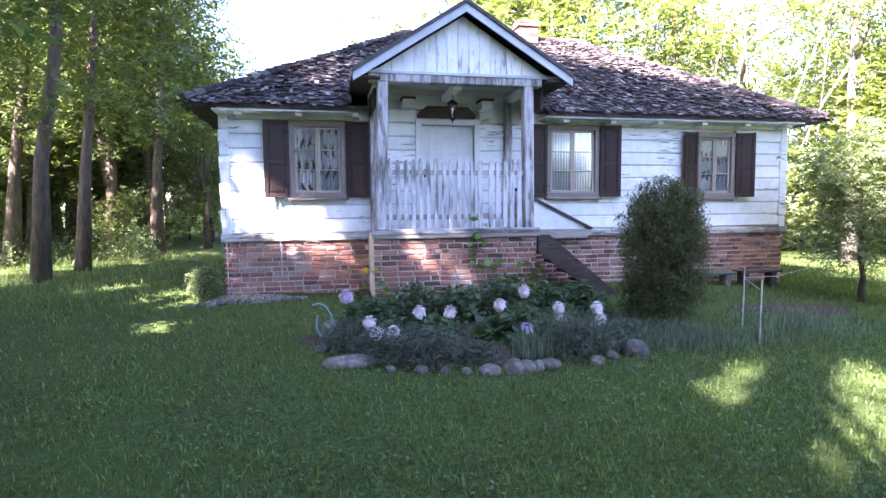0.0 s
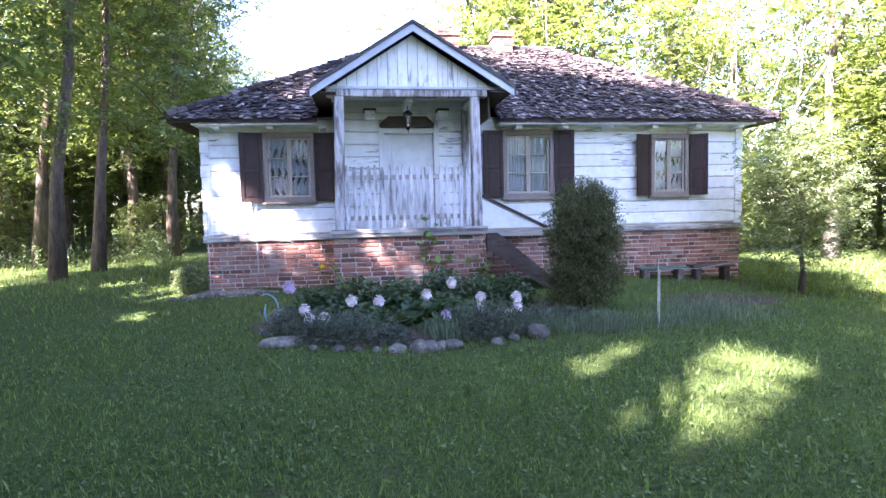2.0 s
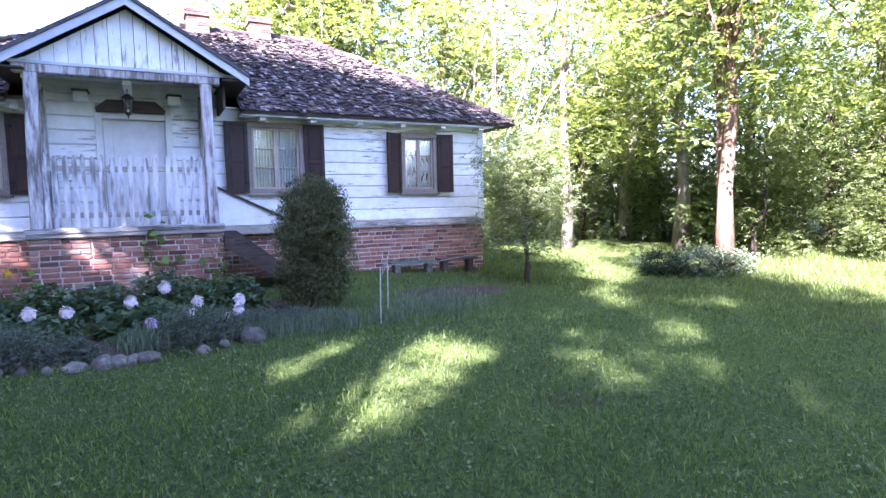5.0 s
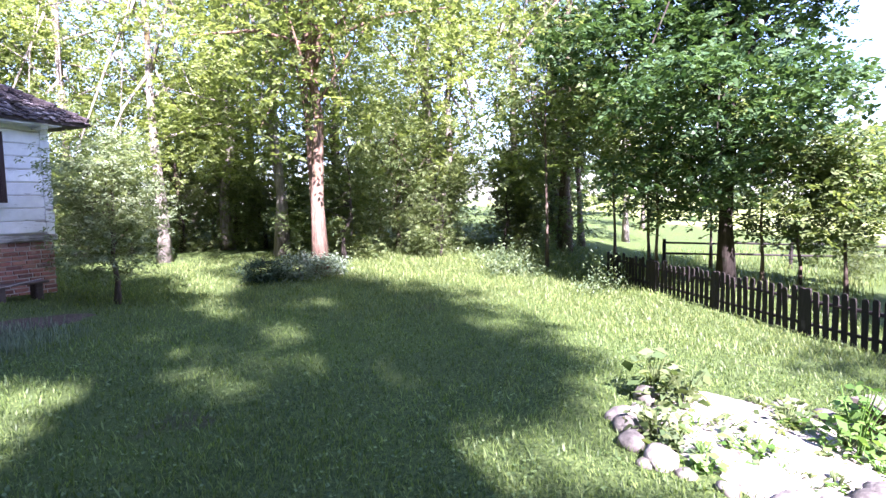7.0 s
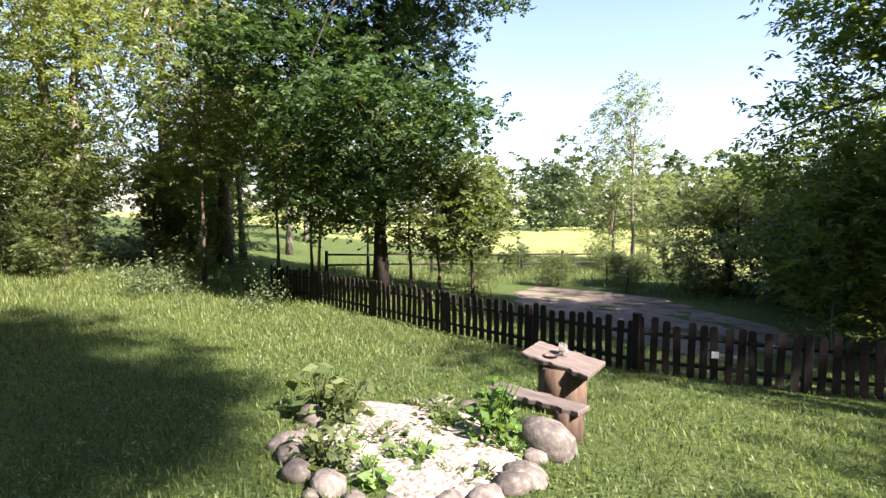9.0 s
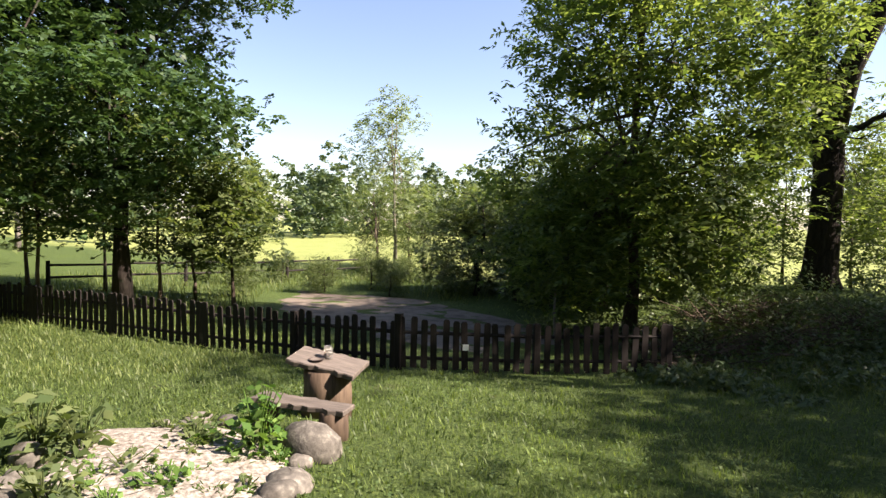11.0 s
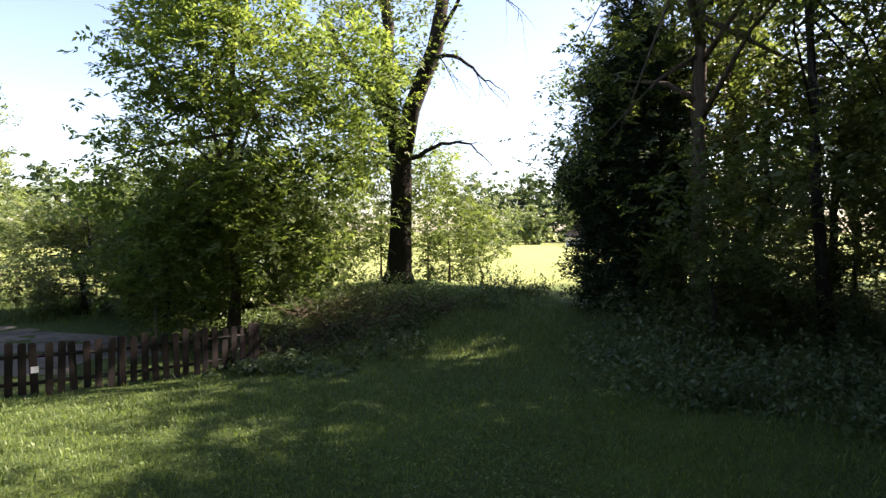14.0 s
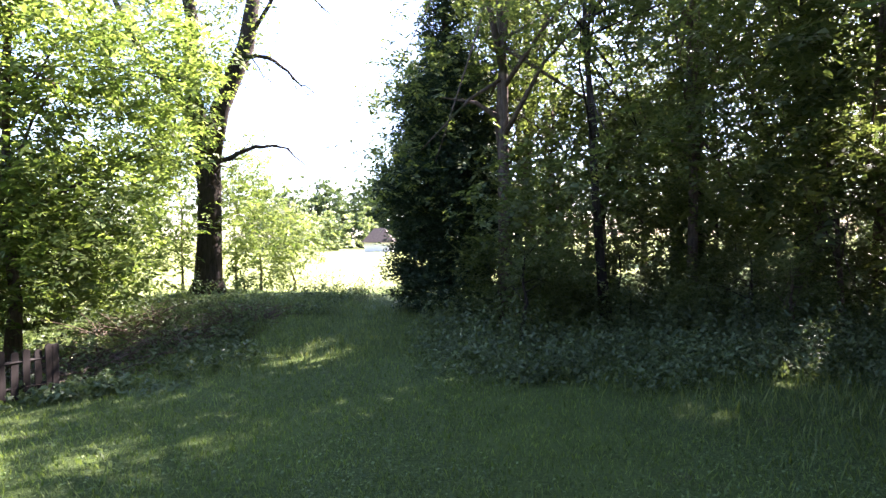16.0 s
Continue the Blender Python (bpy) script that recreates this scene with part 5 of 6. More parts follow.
grow(5, [(4.8, 16.0, 1.5, 10), (7.5, 14.5, 1.5, 70), (10.2, 13.5, 1.45, 130), (12.8, 12.0, 1.4, 200), (9.0, 18.0, 1.6, 260)])
# Right of the house, round to the fence.
grow(5, [(15.2, 0.9, 1.15), (12.6, 3.2, 1.0), (17.0, 5.0, 1.2), (20.0, 2.0, 1.2), (21.5, -2.2, 1.1), (22.5, -5.0, 1.15), (19.2, 7.5, 1.2), (13.5, 8.5, 1.1)])
scatter(7, 18, 44, -9, 14, 11, [0, 2, 1, 2], gap=2.6)
scatter(8, 16.5, 34, -7.5, 10, 12, [3, 4, 3], gap=1.9)
tree(620, trunk_line(12, 0.5, 0.4, 0.1, 3), 0.18, crown_blobs(31, 4.0, 13, 3.6, 10, 0.5), 1050, 28, 0.12, M_BARK_RED, L_BRIGHT, "broad tree with a sunlit reddish trunk and yellow-green crown", "tree", "tree", 0.32, 20, (12.42, -2.7, gz(12.42, -2.7) - 0.05), split=True)
tree(621, trunk_line(10, 0.2, 0.6, 0.1, 5), 0.12, crown_blobs(33, 3.5, 11, 2.4, 8), 380, 20, 0.19, M_BARK_RED, L_BRIGHT, "slender tree with a reddish trunk", "tree", "tree", 0.42, 14, (12.8, -2.4, gz(12.8, -2.4) - 0.05))
tree(622, trunk_line(2.6, 0.1, 0, 0.06, 6), 0.05, [(0, 0, 1.2, 0.85, 0.8, 0.7), (0.2, 0, 1.9, 0.85, 0.85, 0.7), (-0.25, 0.1, 2.4, 0.7, 0.7, 0.6), (0.2, -0.1, 2.8, 0.5, 0.5, 0.35)], 620, 28, 0.085, M_BARK, L_PALE, "small willow-leaved tree at the house corner", "tree", "small_tree", 0.17, 14, (7.3, -1.95, gz(7.3, -1.95) - 0.03), 0.32)
tree(623, trunk_line(0.5, 0, 0, 0.05, 6), 0.03, [(0, 0, 0.25, 0.6, 0.5, 0.32)], 200, 18, 0.06, M_BARK_DARK, L_THUJA, "low dark evergreen bush at the lawn's edge", "bush", "bush", 0.08, 10, (10.7, -2.3, gz(10.7, -2.3)), feathered=False)
tree(624, trunk_line(0.5, 0, 0, 0.05, 6), 0.03, [(0, 0, 0.28, 0.8, 0.6, 0.35), (0.7, -0.3, 0.25, 0.6, 0.5, 0.3)], 240, 18, 0.08, M_BARK, L_LAV, "low silvery shrub at the tree's foot", "bush", "bush", 0.1, 10, (11.6, -2.7, gz(11.6, -2.7)), feathered=False)
# Undergrowth below the lawn's edge trees.
scatter(21, 14.5, 25, -5.5, 12, 26, [4, 4, 3], gap=1.5, lo=0.55, hi=1.0)
scatter(22, 8.2, 16, 4.5, 15, 12, [4, 4, 3], gap=1.5, lo=0.5, hi=0.95)
scatter(23, -17, -7.5, 9, 19, 12, [4, 4, 3], gap=1.7, lo=0.5, hi=0.9)
# Maple and young trees behind the fence.
mb = crown_blobs(41, 2.6, 12.5, 3.7, 11)
tree(630, trunk_line(12, 0.3, 0, 0.1, 8), 0.2, mb, 2700, 28, 0.14, M_BARK_DARK, L_DARK, "large dense dark green maple behind the fence", "tree", "maple", 0.3, 24, (17.6, -12.3, gz(17.6, -12.3) - 0.05), 0.75, split=True)
for k, (x, y, h, rad) in enumerate([(16.9, -10.6, 6.0, 1.5), (18.0, -13.2, 5.2, 1.4), (18.8, -14.2, 3.6, 1.0), (17.4, -15.0, 4.2, 1.0), (19.6, -10.2, 7.0, 1.8), (18.2, -7.2, 9.0, 2.2), (20.5, -9.0, 8.0, 2.0), (21.8, -12.0, 6.0, 1.6)]):
    tree(640 + k, trunk_line(h, 0.2, 0.1, 0.06, k + 60), 0.05, crown_blobs(50 + k, h * 0.32, h, rad, 6), 260, 18, 0.17, M_BARK, L_ASH, "young slim broadleaf tree by the fence", "tree", "young_tree", 0.3, 12, (x, y, gz(x, y) - 0.03), 0.55, "young trees by the fence")
tree(660, trunk_line(8.8, 0.2, 0, 0.1, 66), 0.1, crown_blobs(61, 2.6, 9.3, 2.0, 8), 420, 20, 0.2, M_BARK_PALE, L_PALE, "airy lone tree in the meadow", "tree", "tree", 0.34, 14, (28.2, -25.6, gz(28.2, -25.6) - 0.05), 0.45)
for k, (x, y, s) in enumerate([(27.0, -24.0, 0.75), (29.5, -27.2, 0.8), (26.2, -26.2, 0.55)]):
    put(KIND[3], x, y, 50 * k, s)
# Hedge at the far side of the sandy yard.
scatter(9, 17.5, 26, -25, -15.5, 20, [4], lambda x, y: abs(y + 20 - (x - 21) * 0.9) > -1 and x - 17 + (y + 25) * 0.1 > 1.5, 1.2, 0.25, 0.42)
scatter(10, 11.5, 19, -29, -22.8, 20, [4, 4, 3], lambda x, y: y < -22.2 - 0.15 * (x - 11), 1.3, 0.7, 1.15)

# The leafy ash by the fence's end, and the old tree with dead limbs.
ab = [(0, 0, 2.4, 2.0, 1.8, 1.5), (1.6, 0.5, 2.0, 1.8, 1.6, 1.6), (0.3, 0.6, 4.6, 2.1, 1.8, 1.6), (-0.8, 0.2, 6.4, 1.9, 1.7, 1.5), (0.8, 0.4, 6.8, 2.0, 1.8, 1.6), (0.0, 0, 8.6, 1.9, 1.8, 1.4), (2.6, 0.2, 3.8, 1.6, 1.4, 1.6), (-1.4, 0.3, 3.4, 1.3, 1.3, 1.4), (-1.6, -1.6, 4.6, 1.5, 1.3, 1.3), (-1.9, -1.9, 6.6, 1.6, 1.4, 1.4), (-1.0, -1.0, 2.2, 1.2, 1.2, 1.2)]
tree(670, trunk_line(8.5, -0.3, 0.2, 0.15, 70), 0.13, ab, 1500, 28, 0.18, M_BARK, L_BACKLIT, "wide leafy ash tree at the end of the fence", "tree", "ash_tree", 0.33, 26, (9.2, -21.6, gz(9.2, -21.6) - 0.05), 0.42, split=True)
tree(671, trunk_line(3.2, 0.2, 0, 0.1, 71), 0.06, [(0, 0, 1.6, 1.7, 1.4, 1.5), (1.3, -0.4, 1.7, 1.6, 1.3, 1.5), (2.6, -0.8, 1.4, 1.5, 1.3, 1.3), (-0.6, 0.2, 3.2, 1.4, 1.2, 1.2), (0.8, -0.2, 2.9, 1.4, 1.2, 1.0)], 950, 28, 0.13, M_BARK_DARK, L_DARK, "dark spreading lilac bush beyond the fence", "bush", "bush", 0.3, 12, (12.0, -23.4, gz(12, -23.4)))
sp = thing("sapling", "thin pale sapling with a few leaves", "sapling", at=(9.9, -20.1, gz(9.9, -20.1)))
Shape().tube([(0, 0, -0.05), (0.05, 0, 0.6), (0.0, 0.02, 1.2)], [0.03, 0.026, 0.015], 6).done("trunk", M_BARK_PALE, sp)
rng = np.random.default_rng(4)
q = new("crown", quads("crown", leaves(rng, rng.normal(0, 1, (60, 3)) * np.array([0.22, 0.22, 0.12]) + np.array([0, 0, 1.25]), 0.2, 0.4, 0.4), L_ASH))
q.parent = sp

# Heaps of cut brush and dead stalks on the bank.
def brush_pile(seed, x, y, rad, h, n):
    r = random.Random(seed)
    sh = Shape()
    for _ in range(n):
        q, a, b = rad * math.sqrt(r.random()), r.uniform(0, 6.28), r.uniform(0, 6.28)
        ln, z = r.uniform(0.4, 1.3), h * (1 - q / rad) * r.random()
        p = Vector((q * math.cos(a), q * math.sin(a), z))
        e = p + Vector((math.cos(b), math.sin(b), r.uniform(-0.15, 0.5))) * ln
        e.z = max(e.z, -0.02)
        sh.tube([p, p.lerp(e, 0.5) + Vector((r.uniform(-0.1, 0.1), r.uniform(-0.1, 0.1), r.uniform(-0.03, 0.1))), e], [0.016, 0.011, 0.004], 5)
    ob = sh.done("brush_pile", M_BARK, None, "dark tangled heap of cut branches and dead stalks")
    ob.location = (x, y, gz(x, y))
    tagged(ob, category="brush pile", group="brush piles", kind="stuff")


for k, (x, y, rad, h) in enumerate([(7.4, -21.6, 1.1, 0.45), (6.6, -23.4, 1.0, 0.35), (8.2, -24.6, 1.3, 0.5), (6.0, -25.4, 0.8, 0.3)]):
    brush_pile(950 + k, x, y, rad, h, 120)

OX, OY = 8.6, -28.75
old = thing("old_tree", "old dark tree with thick trunk and dead bare limbs", "tree", at=(OX, OY, gz(OX, OY) - 0.1))
ot = Shape()
r = random.Random(23)
ot.tube([(0.1, 0, 0), (0.05, 0, 0.5), (0, 0, 1.6), (-0.05, 0, 3.2), (0.0, 0, 4.2), (0.1, 0, 5.4)], [0.66, 0.47, 0.4, 0.38, 0.4, 0.34], 12, 0.06, r)
ot.tube([(0.0, 0, 4.2), (-0.5, 0.1, 6.0), (-1.4, 0.1, 8.0), (-1.9, 0.2, 10.5)], [0.36, 0.3, 0.26, 0.16], 10, 0.05, r)
ot.tube([(0.05, 0, 4.6), (0.5, 0.1, 7.0), (0.4, 0.1, 9.0), (0.9, 0.2, 12.0)], [0.3, 0.25, 0.2, 0.1], 9, 0.05, r)
ot.tube([(0.1, 0, 5.0), (0.9, 0.3, 6.6), (2.2, 0.3, 8.2), (3.0, 0.2, 9.8)], [0.22, 0.18, 0.14, 0.08], 8, 0.05, r)
ot.done("trunk", M_BARK_DARK, old, "", True)


def dead_limb(pts, r0):
    """A bare limb, thinning to its end, with crooked side twigs that fork once more."""
    sh = Shape()
    fine = []
    for i in range(len(pts) - 1):
        a, b = Vector(pts[i]), Vector(pts[i + 1])
        for t in (0, 0.33, 0.67):
            fine.append(a.lerp(b, t) + Vector((r.uniform(-0.05, 0.05), r.uniform(-0.05, 0.05), r.uniform(-0.06, 0.06))) * (1 if i + t else 0))
    fine.append(Vector(pts[-1]))
    n = len(fine)
    sh.tube(fine, [r0 * (1 - 0.9 * i / (n - 1)) for i in range(n)], 6)

    def twig(p, d, w, depth):
        k = [p]
        for _ in range(4):
            d = d + Vector((r.uniform(-0.1, 0.1), r.uniform(-0.08, 0.08), r.uniform(-0.1, 0.1))) * d.length * 2.5
            k.append(k[-1] + d)
        sh.tube(k, [w, w * 0.8, w * 0.6, w * 0.4, w * 0.15], 4)
        if depth:
            for q in k[1:4]:
                if r.random() < 0.75:
                    twig(q, (d + Vector((r.uniform(-1, 1), r.uniform(-0.6, 0.6), r.uniform(-1, 0.6))) * d.length) * 0.55, w * 0.5, depth - 1)

    for i in range(2, n):
        if r.random() < 0.6:
            d = (fine[i] - fine[i - 1]).normalized() * 0.2 + Vector((r.uniform(-0.15, 0.15), r.uniform(-0.1, 0.1), r.uniform(-0.22, 0.1)))
            twig(fine[i], d * (0.5 + 0.6 * (1 - i / n)), max(0.012, r0 * 0.3 * (1 - 0.6 * i / n)), 1)
    sh.done("dead_limb", M_BARK_DARK, old, "bare dead limb")


dead_limb([(-0.3, 0.1, 4.3), (-1.2, 0.4, 4.5), (-2.1, 0.5, 4.75), (-2.9, 0.6, 4.6), (-3.5, 0.6, 4.0)], 0.1)
dead_limb([(-1.2, 0.1, 7.6), (-1.9, 0.4, 7.6), (-2.7, 0.5, 7.2), (-3.3, 0.6, 6.6), (-3.9, 0.7, 6.2)], 0.09)
dead_limb([(-1.4, 0.1, 8.2), (-2.5, 0.4, 9.6), (-3.6, 0.6, 9.4), (-4.4, 0.6, 8.6)], 0.08)
for k in range(16):
    a = r.uniform(0.2, 2.4)
    z = r.uniform(3.0, 8.0)
    p = Vector((r.uniform(-0.2, 0.3), 0.2, z))
    q = p + Vector((math.cos(a) * r.uniform(1, 3), r.uniform(0.3, 1.6), r.uniform(-0.8, 1.0)))
    dead_limb([p, p.lerp(q, 0.5) + Vector((0, 0, 0.2)), q], 0.045)
rng = np.random.default_rng(31)
_, p = clumps(rng, [(0.5, 0.6, 8.5, 2.6, 1.8, 1.8), (2.4, 0.4, 7.0, 2.0, 1.6, 1.8), (0.6, 0.8, 5.4, 1.4, 1.0, 1.2), (-2.6, 0.4, 10.8, 1.2, 1.0, 0.8), (1.2, 0.3, 11.0, 2.4, 1.8, 1.6)], 420, 20, 0.35)
q = new("crown", quads("crown", leaves(rng, p, 0.19, 0.4, 0.42), L_ASH))
q.parent = old
c, _ = clumps(rng, [(-0.9, -0.9, 2.4, 1.0, 0.8, 1.4), (-1.1, -0.8, 4.4, 0.9, 0.8, 1.2), (0.9, 0.8, 2.8, 1.2, 0.9, 1.6), (0.9, 0.7, 5.2, 1.4, 0.9, 1.3), (-0.4, 0.7, 6.6, 0.9, 0.7, 0.9)], 330, 1, 0.3)
q = new("low_foliage", quads("low_foliage", sprays(rng, c, 28, 0.3, 0.15), L_BACKLIT))
q.parent = old
# Sunlit thicket behind the old tree.
for k, (x, y, s) in enumerate([(8.4, -32.5, 0.95), (9.8, -33.5, 1.0), (7.9, -34.8, 0.7), (11.3, -32.0, 1.1), (12.8, -30.5, 1.0), (13.8, -33.0, 1.1)]):
    tree(680 + k, trunk_line(5 * s, 0.1, 0, 0.1, k), 0.05, crown_blobs(70 + k, 0.5, 5.6 * s, 1.6 * s, 6), 260, 18, 0.17, M_BARK, L_ASH, "sunlit yellow-green thicket behind the old tree", "shrub", "shrub", 0.3, 10, (x, y, gz(x, y) - 0.05), 0.5, "thicket")

# Tall dark conifer and the wood to its right.
cb_ = []
for k in range(13):
    t = k / 12
    w = 1.75 * (0.75 + 0.5 * math.sin(math.pi * min(1, t * 1.1 + 0.12)) - 0.5 * t)
    cb_.append((0.25 * math.sin(k * 2.1), 0.25 * math.cos(k * 1.7), 0.7 + 9.3 * t, w, w, 0.85))
tree(700, trunk_line(10, 0, 0, 0.05, 80), 0.25, cb_, 5200, 24, 0.12, M_BARK_DARK, L_THUJA, "tall dense dark arborvitae beside the path", "conifer", "conifer", 0.15, 20, (0.75, -27.9, gz(0.75, -27.9) - 0.05), 0.4, "", 0.15, -0.3, feathered=False)
# Crown clumps are left out where they would block the sun to these places.
for k, (x, y, h, r0, lx) in enumerate([(-0.9, -25.6, 12.5, 0.2, 0.1), (-3.1, -23.9, 10.2, 0.12, 0.6), (-6.9, -29.0, 15, 0.27, -0.1), (-7.4, -30.5, 14, 0.2, 0.2), (-11.2, -27.5, 13, 0.17, -0.4), (-10.4, -29.5, 13, 0.2, 0.1), (-2.0, -31.0, 13, 0.25, 0.2), (-8.9, -26.5, 12, 0.1, 0.3), (-5.6, -25.6, 11.5, 0.14, 0.1)]):
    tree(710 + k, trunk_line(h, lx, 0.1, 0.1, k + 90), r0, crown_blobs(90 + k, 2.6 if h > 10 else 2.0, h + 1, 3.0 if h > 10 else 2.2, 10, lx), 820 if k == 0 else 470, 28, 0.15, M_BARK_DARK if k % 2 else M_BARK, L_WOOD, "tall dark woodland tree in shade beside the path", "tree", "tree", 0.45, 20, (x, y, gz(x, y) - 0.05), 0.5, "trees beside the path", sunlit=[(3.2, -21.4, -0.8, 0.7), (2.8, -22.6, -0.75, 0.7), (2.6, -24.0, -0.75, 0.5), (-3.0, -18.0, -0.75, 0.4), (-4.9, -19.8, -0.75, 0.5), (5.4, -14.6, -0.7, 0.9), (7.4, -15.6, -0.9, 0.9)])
grow(3, [(-0.4, -29.4, 1.35, 20), (-2.3, -28.4, 1.2, 80), (-3.7, -27.8, 1.1, 150)])
grow(1, [(-1.7, -32.2, 1.0, 40), (0.3, -33.4, 1.0, 100)])
scatter(11, -22, -1.5, -46, -31, 8, [0, 1, 0], gap=2.4)
scatter(12, -34, -17, -34, -22, 4, [0, 1, 1, 2], gap=2.6)
scatter(13, -11, 0.4, -27.5, -21.9, 19, [4, 4, 3], lambda x, y: x < 0.3 - 0.25 * abs(y + 25), gap=1.4, lo=0.3, hi=0.75)
scatter(14, -17, -1.2, -36, -26.5, 9, [3, 3, 4], gap=1.7, lo=0.8, hi=1.3)
scatter(15, -24, -13, -28, -22, 5, [4, 3], gap=1.8, lo=0.6, hi=1.1)

# Unseen trees, added to the west to shade the lawn and the cottage; clumps of their crowns
# are left out so that the sun reaches set patches (x, y, z, width of the opening).
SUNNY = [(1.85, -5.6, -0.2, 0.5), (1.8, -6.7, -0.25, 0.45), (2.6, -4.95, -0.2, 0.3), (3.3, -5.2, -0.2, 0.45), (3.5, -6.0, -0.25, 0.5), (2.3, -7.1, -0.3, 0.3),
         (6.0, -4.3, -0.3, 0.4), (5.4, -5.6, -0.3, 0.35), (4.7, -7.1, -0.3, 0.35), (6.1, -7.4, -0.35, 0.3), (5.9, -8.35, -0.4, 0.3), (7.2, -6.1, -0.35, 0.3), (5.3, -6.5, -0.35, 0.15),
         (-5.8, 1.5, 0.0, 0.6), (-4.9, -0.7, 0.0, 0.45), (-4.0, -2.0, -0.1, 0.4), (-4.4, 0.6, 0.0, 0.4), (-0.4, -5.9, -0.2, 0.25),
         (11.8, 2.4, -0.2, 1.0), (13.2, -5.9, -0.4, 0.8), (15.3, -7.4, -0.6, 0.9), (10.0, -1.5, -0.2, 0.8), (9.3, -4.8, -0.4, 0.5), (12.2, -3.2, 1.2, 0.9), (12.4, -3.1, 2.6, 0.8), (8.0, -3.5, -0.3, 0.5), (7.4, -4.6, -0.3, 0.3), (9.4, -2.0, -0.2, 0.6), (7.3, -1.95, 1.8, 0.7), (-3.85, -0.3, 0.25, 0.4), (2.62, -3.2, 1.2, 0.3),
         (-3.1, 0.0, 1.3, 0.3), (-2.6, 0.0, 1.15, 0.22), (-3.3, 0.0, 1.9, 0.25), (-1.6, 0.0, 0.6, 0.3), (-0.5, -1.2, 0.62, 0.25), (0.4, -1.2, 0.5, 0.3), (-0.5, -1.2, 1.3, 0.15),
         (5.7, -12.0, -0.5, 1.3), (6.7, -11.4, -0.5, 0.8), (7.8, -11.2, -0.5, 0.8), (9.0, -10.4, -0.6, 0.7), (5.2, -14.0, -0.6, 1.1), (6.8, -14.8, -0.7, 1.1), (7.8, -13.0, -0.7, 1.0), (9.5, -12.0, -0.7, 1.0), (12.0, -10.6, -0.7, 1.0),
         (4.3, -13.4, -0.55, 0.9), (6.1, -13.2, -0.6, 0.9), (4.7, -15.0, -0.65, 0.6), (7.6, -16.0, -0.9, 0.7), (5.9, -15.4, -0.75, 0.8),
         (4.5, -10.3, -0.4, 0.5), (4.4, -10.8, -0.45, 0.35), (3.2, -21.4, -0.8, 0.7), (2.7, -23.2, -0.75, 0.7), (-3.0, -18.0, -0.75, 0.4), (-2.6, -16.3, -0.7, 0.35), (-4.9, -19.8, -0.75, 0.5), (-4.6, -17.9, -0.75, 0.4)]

# Small extra openings at random, for flecks of sun on the lawn.
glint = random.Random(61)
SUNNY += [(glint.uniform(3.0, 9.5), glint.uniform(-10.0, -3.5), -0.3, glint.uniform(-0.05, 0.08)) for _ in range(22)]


def shade_tree(seed, x, y, h0, h, rad, n):
    """A dense crowned tree added out of view for its shade, cut open towards SUNNY."""
    rng = np.random.default_rng(seed)
    ob = thing("tree", "unseen dense broadleaf tree added to shade the lawn", "tree", "western wood", (x, y, gz(x, y) - 0.05))
    tr = trunk_line(h * 0.92, 0.3, 0.2, 0.12, seed)
    sh = Shape()
    sh.tube(tr, [(0.06 + h * 0.012) * (1.4 if i == 0 else 1) * (1 - 0.8 * i / 6) for i in range(7)], 9, 0.06, rng)
    blobs = crown_blobs(seed, h0, h, rad, 9)
    limbs(sh, rng, tr, blobs, 12, 0.06 + h * 0.012)
    sh.done("trunk", M_BARK, ob, "", True)
    c, _ = clumps(rng, blobs, n, 1, 0.1, 0.3)
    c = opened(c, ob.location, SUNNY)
    lv = sprays(rng, c, 14, 0.3, 0.26, 0.85)
    crown = new("crown", quads("crown", lv[:, :3], L_WOOD))
    crown.parent = ob


UNSEEN_TREES = [(-9.9, -23.2, 3, 29), (-12.2, -25.4, 3, 31), (-14.8, -27.6, 3, 31), (-12.4, -22.0, 3, 28), (-8.8, -18.9, 2.2, 24), (-8.0, -15.4, 2.5, 22), (-11.3, -18.9, 3, 27), (-14.5, -22.0, 3, 29), (-8.0, -11.7, 2.5, 21), (-10.4, -15.6, 3, 25), (-12.5, -15.8, 3, 25), (-15.0, -18.5, 3, 26),
        (-8.6, -8.3, 2.5, 19), (-12.0, -11.6, 3, 23), (-15.5, -15.0, 3, 25), (-9.4, -5.1, 2.5, 16), (-13.0, -8.6, 3, 20), (-10.5, -2.1, 2.5, 15), (-14.0, -5.5, 3, 17), (-6.2, -13.4, 1.8, 10), (-7.6, -16.9, 1.8, 11)]
for k, (x, y, h0, h) in enumerate(UNSEEN_TREES):
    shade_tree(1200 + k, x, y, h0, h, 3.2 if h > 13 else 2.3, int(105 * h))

# Distance: woods round the meadow and a far cottage.
rng = np.random.default_rng(88)


